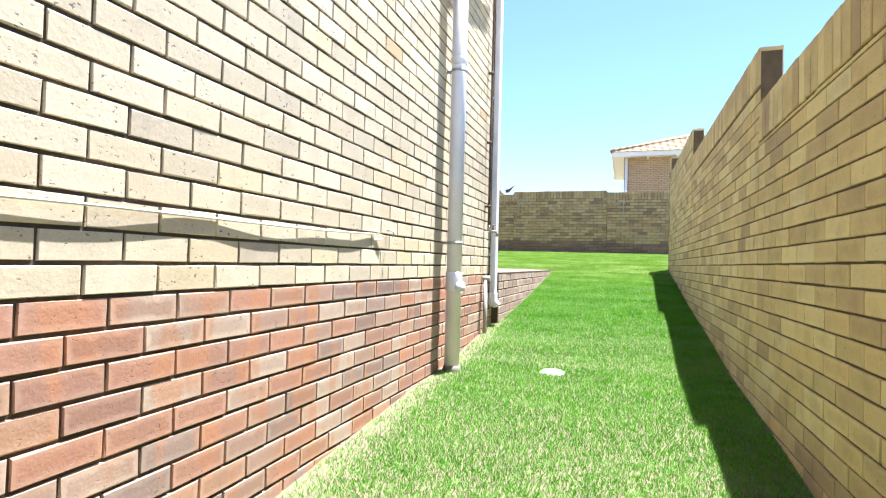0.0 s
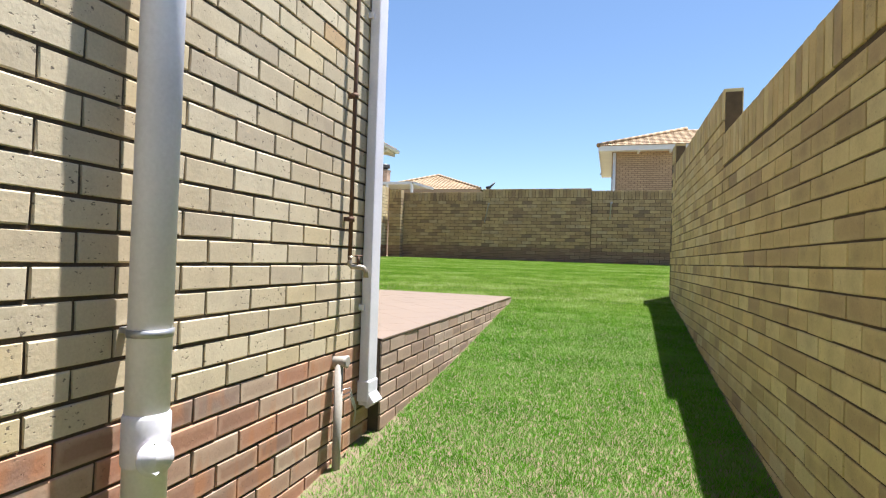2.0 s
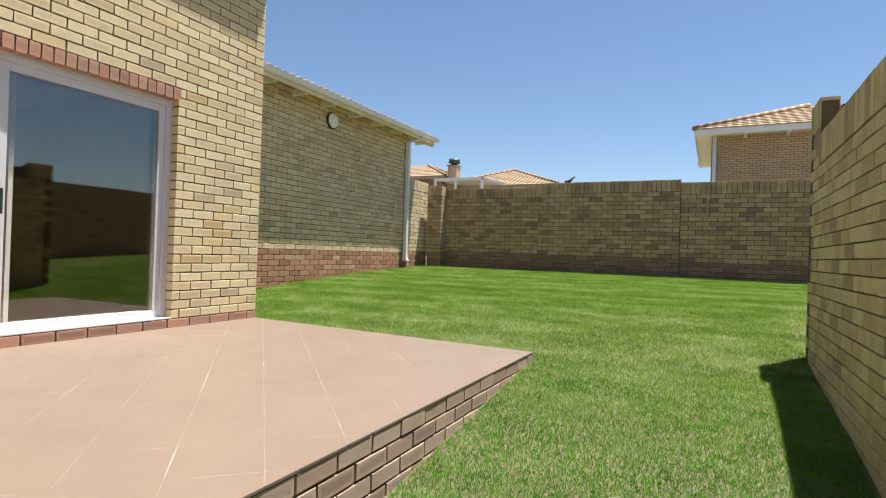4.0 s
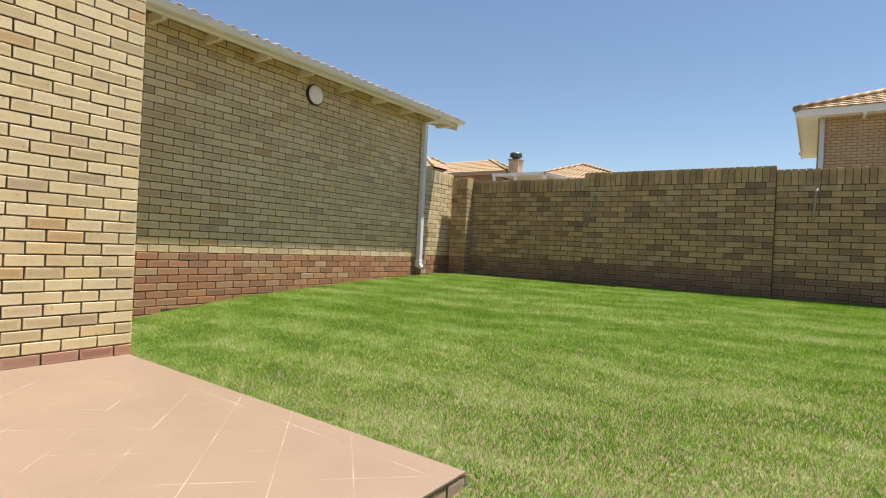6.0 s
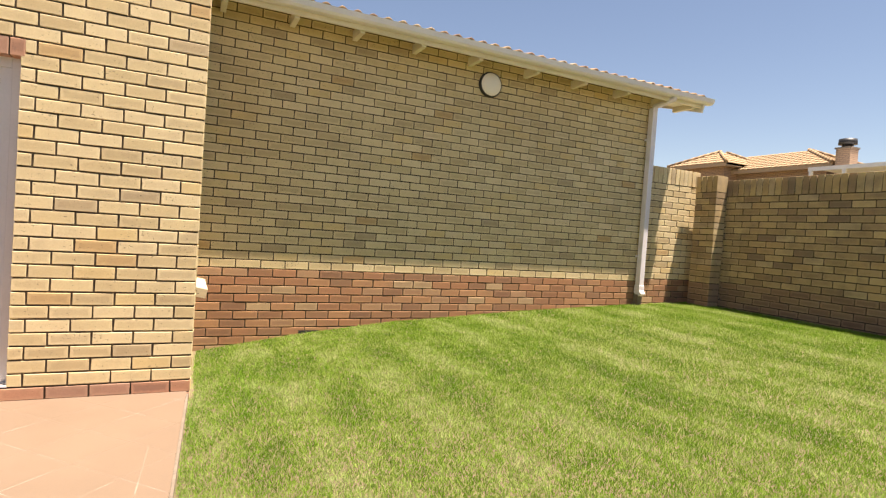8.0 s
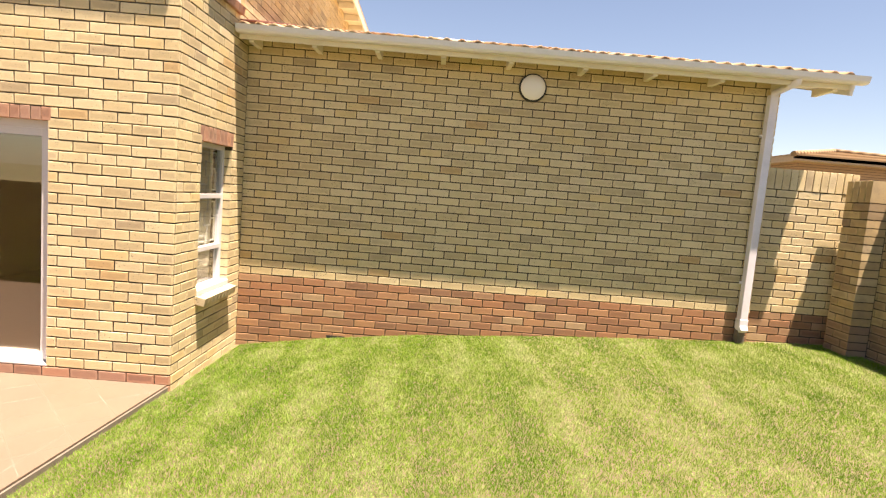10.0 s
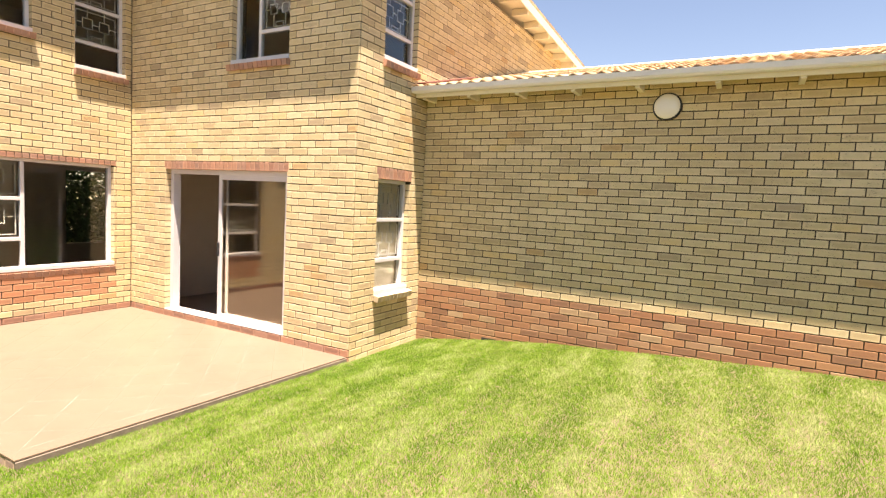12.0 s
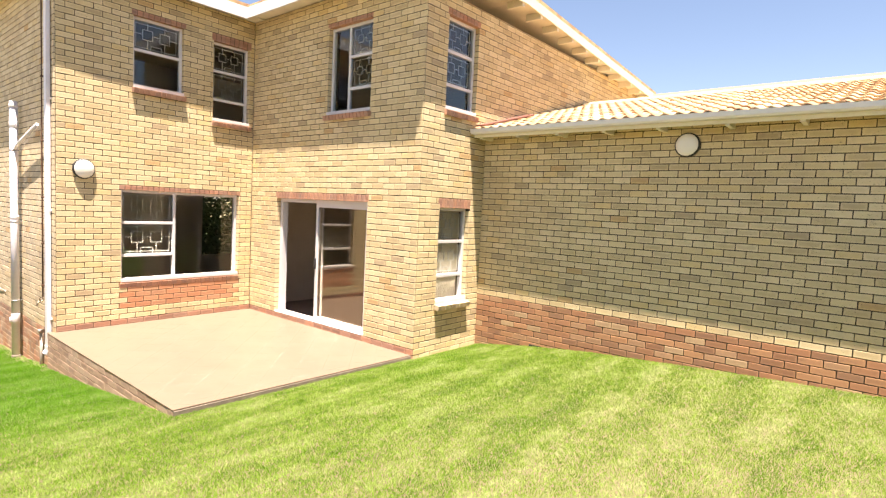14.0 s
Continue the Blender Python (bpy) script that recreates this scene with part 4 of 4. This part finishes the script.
def swan_neck():
    p = thing("gutter_outlet", "white swan-neck outlet joining gutter and downpipe", "downpipe")
    bm = bmesh.new()
    tube(bm, [(-5.36, 17.02, 4.96), (-5.37, 17.02, 4.90), (-5.62, 16.955, 4.84), (-5.645, 16.955, 4.76)], 0.036, 10)
    part("neck", bm, PIPE, p)
    part("foot", boxes(((-5.70, 16.915, 2.05), (-5.62, 16.995, 2.36))), CONCRETE, p, "dark drain foot", bevel=0.006)


swan_neck()


def garden_tap():
    x, y = -1.19, 7.035
    t = thing("garden_tap", "weathered brass garden tap on a rusty water pipe", "tap", pose(x, y, 0))
    bm = bmesh.new()
    tube(bm, [(0, 0, 2.22), (0, 0, 3.2), (0.003, 0.002, 4.4), (0, 0, 6.6)], 0.0105, 10)
    part("water_pipe", bm, RUST, t, "rusty steel water pipe")
    for z in (2.42, 3.03, 3.7, 4.5, 5.4):
        bm = bmesh.new()
        tube(bm, [(0, 0, z - 0.012), (0, 0, z + 0.012)], 0.017, 10)
        box(bm, (-0.035, -0.010, z - 0.01), (-0.005, 0.010, z + 0.01))
        part("pipe_saddle", bm, RUST, t, "rusty pipe saddle")
    bm = bmesh.new()
    tube(bm, [(0, 0, 2.24), (0, 0, 2.20), (0.012, 0.004, 2.186), (0.045, 0.018, 2.186), (0.064, 0.026, 2.182), (0.074, 0.030, 2.165), (0.075, 0.031, 2.135)], [0.012, 0.014, 0.013, 0.013, 0.013, 0.012, 0.014], 12)
    body = part("tap_body", bm, BRASS, t)
    bm = bmesh.new()
    tube(bm, [(0.040, 0.016, 2.186), (0.040, 0.016, 2.222), (0.040, 0.016, 2.24)], [0.010, 0.008, 0.005], 10)
    tube(bm, [(0.026, 0.002, 2.24), (0.054, 0.030, 2.24)], 0.005, 8)
    part("tap_handle", bm, RUST, body, "dark tee handle")


garden_tap()


def stub_pipe():
    p = thing("drain_stub", "grey upright drain stub with a round cap on the plinth", "pipe", pose(-1.185, 6.955, 0))
    bm = bmesh.new()
    tube(bm, [(0, 0, 1.0), (0, 0, 1.73)], 0.020, 14)
    grey = simple("grey_weathered_pipe", (0.40, 0.36, 0.31), 0.6, vary=0.15)
    part("pipe", bm, grey, p)
    bm = bmesh.new()
    tube(bm, [(-0.03, 0.0, 1.73), (0.02, 0.01, 1.735), (0.038, 0.013, 1.735), (0.040, 0.013, 1.735)], [0.027, 0.027, 0.031, 0.022], 16)
    part("cap", bm, grey, p, "round pale cap")
    for k in range(3):
        bm = bmesh.new()
        tube(bm, [(-0.03, 0.05, 1.52 + 0.03 * k), (0.01, 0.10, 1.55 + 0.02 * k), (0.02, 0.15, 1.46 + 0.015 * k), (0.0, 0.18, 1.40)], 0.003, 6)
        part("loose_wire", bm, STEEL, p, "thin loose wire")


stub_pipe()


def wall_cable():
    c = thing("wall_cable", "pale cable strung along the brick wall with a looped end", "cable")
    pts = [(XA + 0.006 + 0.004 * (1 + math.sin(y * 7.0) * math.sin(y * 2.3)), y, 1.980 + 0.016 * (y - 2.0) + 0.006 * math.sin(y * 2.7)) for y in np.arange(-1.0, 4.72, 0.12)]
    bm = bmesh.new()
    tube(bm, pts, 0.004, 8)
    part("strand", bm, CABLE, c)
    bm = bmesh.new()
    e = pts[-1]
    tube(bm, [(e[0] + 0.010 * math.sin(a), e[1] + 0.065 * math.sin(a) + 0.02, e[2] - 0.016 * (1 - math.cos(a)) + 0.002) for a in np.linspace(0, 5.2, 18)], 0.003, 8)
    part("loop", bm, CABLE, c, "looped cable end")
    bm = bmesh.new()
    tube(bm, [(XA, 4.80, 2.05), (XA + 0.035, 4.80, 2.05), (XA + 0.045, 4.80, 2.03), (XA + 0.035, 4.80, 2.015)], 0.004, 8)
    part("hook", bm, STEEL, c, "small steel hook")


wall_cable()


def bulkhead(x, y, z, heading):
    """A round outdoor lamp on a wall; it faces local -y."""
    lamp = thing("bulkhead_lamp", "round black bulkhead lamp with an opal glass dome", "wall lamp", pose(x, y, z, 0, 0, heading), group="outdoor wall lamps")
    bm = bmesh.new()
    tube(bm, [(0, 0.0, 0), (0, -0.018, 0), (0, -0.036, 0), (0, -0.043, 0)], [0.142, 0.145, 0.140, 0.128], 40)
    ring = part("base_ring", bm, BLACK, lamp, "black plastic ring")
    bm = bmesh.new()
    n = 8
    tube(bm, [(0, -0.034 - 0.046 * math.sin(math.pi / 2 * k / n), 0) for k in range(n + 1)], [max(0.004, 0.130 * math.cos(math.pi / 2 * k / n)) for k in range(n + 1)], 40)
    part("glass_dome", bm, OPAL, ring, "white opal glass dome")
    return lamp


bulkhead(XL, 14.49, 4.70, 90)
bulkhead(-1.585, YA - 0.0085, 4.13, 181.2)


def small_items():
    v = thing("air_brick", "dark gap of an air brick at the foot of the wall", "air vent", WALL_L.matrix_world @ pose(1.08, 0, 1.885))
    part("grid", boxes(((-0.10, -0.004, -0.03), (0.10, 0.02, 0.03))), BLACK, v, "dark vent opening")
    for x, z0, z1, lean in ((-2.98, 3.18, 3.68, 0.09), (-0.02, 3.28, 3.70, 0.02)):
        c = thing("wall_conduit", "thin grey conduit fixed to the garden wall", "conduit", pose(x, YB - 0.045, 0))
        bm = bmesh.new()
        tube(bm, [(0.02, 0.0, z1), (0.0, 0.0, z1 - 0.05), (-lean, 0.0, z0)], 0.012, 8)
        part("conduit", bm, STEEL, c)
        part("clip", boxes(((-0.02, 0.0, z1 - 0.03), (0.04, 0.046, z1 - 0.01))), STEEL, c, "steel clip")
    s = thing("aerial_mast", "dark aerial on a pole beyond the garden wall", "aerial", pose(-7.9, 40.0, 2.3))
    bm = bmesh.new()
    tube(bm, [(0, 0, 0), (0, 0, 4.75)], 0.06, 10)
    part("pole", bm, STEEL, s)
    bm = bmesh.new()
    tube(bm, [(-0.22, 0, 4.72), (0.05, 0, 4.82), (0.36, 0, 5.12)], [0.13, 0.09, 0.05], 8)
    part("arm", bm, BLACK, s, "dark aerial arm")
    m = thing("drain_cover", "pale sandy concrete cover sunk in the lawn", "drain cover", pose(-0.43, 5.95, ground(-0.43, 5.95) - 0.018, 5, 0, 0))
    bm = bmesh.new()
    tube(bm, [(0, 0, -0.03), (0, 0, 0.022), (0, 0, 0.028)], [0.092, 0.092, 0.078], 9)
    part("cover", bm, simple("pale_concrete", (0.58, 0.54, 0.46), 0.9, vary=0.16, scale=20.0), m)


small_items()


# ---- neighbouring houses ----
def hip_house(name, label, x0, x1, y0, y1, eave, rise, wall, over=0.5, base=2.2, trim=None):
    h, trim = thing(name, label, "house"), trim or WHITE
    part("wall", boxes(((x0, y0, base), (x1, y1, eave))), wall, h, "brick wall")
    part("soffit", boxes(((x0 - over, y0 - over, eave - 0.06), (x1 + over, y1 + over, eave))), trim, h, "painted soffit")
    part("fascia", boxes(((x0 - over - 0.03, y0 - over - 0.03, eave - 0.10), (x1 + over + 0.03, y0 - over, eave + 0.10)),
                         ((x0 - over - 0.03, y0 - over, eave - 0.10), (x0 - over, y1 + over, eave + 0.10))), trim, h, "painted fascia")
    a0, a1, b0, b1 = x0 - over - 0.05, x1 + over + 0.05, y0 - over - 0.05, y1 + over + 0.05
    half = min(a1 - a0, b1 - b0) / 2
    # four slopes laid as overlapping courses of tiles
    bm = bmesh.new()
    courses = max(5, int(half / 0.34))
    for k in range(courses):
        d0, d1 = half * k / courses, half * (k + 1) / courses
        z0, z1 = eave + 0.10 + rise * k / courses + 0.03, eave + 0.10 + rise * (k + 1) / courses
        lo = [(a0 + d0, b0 + d0), (a1 - d0, b0 + d0), (a1 - d0, b1 - d0), (a0 + d0, b1 - d0)]
        hi = [(a0 + d1, b0 + d1), (a1 - d1, b0 + d1), (a1 - d1, b1 - d1), (a0 + d1, b1 - d1)]
        for i in range(4):
            j = (i + 1) % 4
            p, q, r, s = (bm.verts.new((*lo[i], z0)), bm.verts.new((*lo[j], z0)), bm.verts.new((*hi[j], z1)), bm.verts.new((*hi[i], z1)))
            bm.faces.new((p, q, r, s))
            f, g = bm.verts.new((*lo[i], z0 - 0.035)), bm.verts.new((*lo[j], z0 - 0.035))
            bm.faces.new((f, g, q, p))
    tagged(part("roof", bm, ROOFFAR, h), "terracotta tiled hipped roof", kind="stuff")
    for cx, cy in ((a0, b0), (a1, b0), (a1, b1), (a0, b1)):
        ex, ey = cx + (half if cx == a0 else -half), cy + (half if cy == b0 else -half)
        bm = bmesh.new()
        tube(bm, [(cx, cy, eave + 0.13), (ex, ey, eave + 0.14 + rise)], 0.09, 8)
        part("hip_ridge", bm, ROOFFAR, h, "rounded hip tiles")
    return h


def roof_far():
    n = Nodes("far_roof_tiles", 0.8)
    w = n.add("ShaderNodeTexWave", Scale=1.05, Distortion=0.3)
    n.put(n.geo.outputs["Position"], w.inputs["Vector"])
    base = n.ramp(w.outputs["Fac"], [(0.1, (0.22, 0.135, 0.065)), (0.5, (0.32, 0.21, 0.105)), (0.9, (0.40, 0.285, 0.165))])
    base = n.mix(n.maths("MULTIPLY", n.grey(n.noise(1.4, 4.0), 0.4, 0.75), 0.4), base, (0.20, 0.14, 0.09))
    n.colour(base)
    n.bump(w.outputs["Fac"], 0.8, 0.05)
    return n.mat


ROOFFAR = roof_far()
TAN = simple("tan_fascia_paint", (0.42, 0.30, 0.19), 0.7, vary=0.08)
NB = hip_house("neighbour_house", "two-storey brick neighbour house with a terracotta hipped roof", -0.08, 12.0, 27.95, 34.3, 6.90, 1.40, FARBRICK)
bm = bmesh.new()
tube(bm, [(0.02, 27.88, 2.3), (0.02, 27.88, 6.8)], 0.06, 10)
part("downpipe", bm, WHITE, NB, "white downpipe")
for k in range(9):
    part("rafter", boxes(((0.9 + 1.2 * k, 27.47, 6.74), (0.98 + 1.2 * k, 27.95, 6.838))), WHITE, NB, "white rafter end")
hip_house("far_house", "distant brick house with an ochre tiled roof", -27.0, -15.8, 38.5, 43.0, 7.33, 1.20, FARBRICK2, base=2.0, trim=TAN)
hip_house("far_house", "distant brick house with an ochre tiled gablet", -23.4, -20.4, 37.4, 41.0, 7.66, 0.95, FARBRICK2, base=2.0, over=0.4, trim=TAN)
hip_house("far_house", "distant house with a brown hipped roof", -16.6, -9.0, 40.2, 47.8, 6.85, 1.62, FARBRICK2, base=2.0, trim=TAN)

hip_house("far_house", "tan brick house behind the joining garden wall", -29.0, -17.6, 25.0, 32.4, 5.55, 0.75, FARBRICK2, base=2.0, trim=TAN)


def chimney():
    c = thing("chimney", "square brick chimney with a black metal cowl", "chimney", pose(-14.5, 37.6, 0))
    part("shaft", boxes(((-0.30, -0.3, 2.2), (0.30, 0.3, 7.90))), FARBRICK2, c, "brick chimney stack", bevel=0.02)
    part("cap", boxes(((-0.34, -0.34, 7.90), (0.34, 0.34, 7.97))), CONCRETE, c, "chimney cap")
    bm = bmesh.new()
    tube(bm, [(0, 0, 7.97), (0, 0, 8.10), (0, 0, 8.11), (0, 0, 8.34)], [0.22, 0.22, 0.36, 0.34], 20)
    part("cowl", bm, BLACK, c, "black metal cowl")


chimney()


def pergola():
    p = thing("white_pergola", "white roofed pergola beyond the garden wall", "pergola")
    part("roof_sheet", boxes(((-14.5, 35.2, 6.78), (-11.6, 38.3, 6.83))), WHITE, p, "white sheet roof")
    part("beam", boxes(((-14.6, 35.1, 6.66), (-11.5, 35.2, 6.82))), WHITE, p)
    part("sloping_beam", boxes(((0, 0, -0.14), (1.4, 0.1, 0.0)), m=pose(-11.55, 35.1, 6.82, 0, 16, 0)), WHITE, p)
    for x in (-14.5, -13.2, -11.6):
        part("post", boxes(((x - 0.06, 35.1, 2.3), (x + 0.06, 35.22, 6.66))), WHITE, p)


pergola()


# ---- shrub seen through the house ----
def shrub():
    s = thing("garden_shrub", "leafy green shrub beyond the far window", "shrub", pose(-6.1, 0.6, 0.75))
    rnd = random.Random(11)
    bm = bmesh.new()
    for k in range(7):
        a, l = rnd.uniform(0, 6.28), rnd.uniform(1.6, 2.6)
        d = Vector((math.cos(a) * 0.45, math.sin(a) * 0.45, 1))
        tube(bm, [(0, 0, 0), d * l * 0.5, d * l], [0.05, 0.03, 0.01], 6)
    part("trunk", bm, RUST, s, "brown stems")
    vs, fs = [], []
    for k in range(24000):
        c = Vector((rnd.gauss(0, 1.2), rnd.gauss(0, 0.7), 1.7 + rnd.gauss(0, 1.0)))
        r = Euler((rnd.uniform(0, 6.28), rnd.uniform(0, 6.28), rnd.uniform(0, 6.28))).to_matrix()
        o = len(vs)
        vs += [tuple(c + r @ Vector(q)) for q in ((-0.03, 0, 0), (0, -0.08, 0.01), (0.03, 0, 0), (0, 0.08, 0.01))]
        fs.append((o, o + 1, o + 2, o + 3))
    me = bpy.data.meshes.new("crown")
    me.from_pydata(vs, [], fs)
    me.materials.append(LEAF)
    ob = new("crown", me)
    ob.parent = s
    ob["label"] = "small green leaves"


LEAF = simple("shrub_leaf", (0.085, 0.165, 0.040), 0.8, vary=0.2, scale=8.0)
shrub()


# ---- lawn ----
def lawn():
    rng = np.random.default_rng(4)
    areas = [  # x0, x1, y0, y1, blades to the square metre
        (XA + 0.02, XR - 0.01, -0.5, 3.5, 9000), (XA + 0.02, XR - 0.01, 3.5, 7.4, 22000), (PX1 + 0.01, XR - 0.01, 7.4, 11.5, 23000), (PX1 + 0.01, XR - 0.01, 11.5, 11.56, 23000),
        (XD, PX1 + 0.01, 11.36, 11.56, 23000), (XD - 1.41, XR, 11.56, 14.6, 23000), (XD - 1.41, XR, 14.6, 18.0, 17000), (XR, 2.6, 12.27, 18.0, 15000), (2.6, 5.2, 12.27, 18.0, 6000)]
    lots = []
    for x0, x1, y0, y1, density in areas:
        n = int((x1 - x0) * (y1 - y0) * density)
        lots.append(np.stack([rng.uniform(x0, x1, n), rng.uniform(y0, y1, n)], 1))
    xy = np.concatenate(lots)
    xy = xy[(xy[:, 0] > PX1) | (xy[:, 1] < 7.5) | (xy[:, 1] > north(xy[:, 0]) + 0.024)]
    # thin, worn turf along the foot of the side wall
    edge = np.where(xy[:, 1] < 7.6, xy[:, 0] - XA, 9.0)
    keep = rng.uniform(0, 1, len(xy)) < np.clip((edge - 0.01) / 0.22, 0.3, 1.0)
    xy = xy[keep]
    n = len(xy)
    z = np.interp(xy[:, 1], GY, GZ)
    z += np.array([0.02 * noise.noise((x * 0.5, y * 0.5, 0.3)) for x, y in xy])
    turn, lean = rng.uniform(0, 2 * np.pi, n), rng.uniform(0, 2 * np.pi, n)
    tall, wide = rng.uniform(0.010, 0.027, n), rng.uniform(0.0014, 0.0030, n)
    bend = tall * rng.uniform(0.2, 1.15, n)
    v = np.zeros((n, 3, 3))
    v[:, 0] = np.stack([xy[:, 0] - np.cos(turn) * wide, xy[:, 1] - np.sin(turn) * wide, z - 0.004], 1)
    v[:, 1] = np.stack([xy[:, 0] + np.cos(turn) * wide, xy[:, 1] + np.sin(turn) * wide, z - 0.004], 1)
    v[:, 2] = np.stack([xy[:, 0] + np.cos(lean) * bend, xy[:, 1] + np.sin(lean) * bend, z + tall], 1)
    me = bpy.data.meshes.new("lawn_grass")
    me.vertices.add(3 * n)
    me.vertices.foreach_set("co", v.ravel())
    me.loops.add(3 * n)
    me.loops.foreach_set("vertex_index", np.arange(3 * n, dtype=np.int32))
    me.polygons.add(n)
    me.polygons.foreach_set("loop_start", np.arange(0, 3 * n, 3, dtype=np.int32))
    me.update(calc_edges=True)
    me.materials.append(GRASS)
    tagged(new("lawn_grass", me), "short mown green lawn with faint stripes and dry patches", "grass", kind="stuff")


lawn()

lay_all()
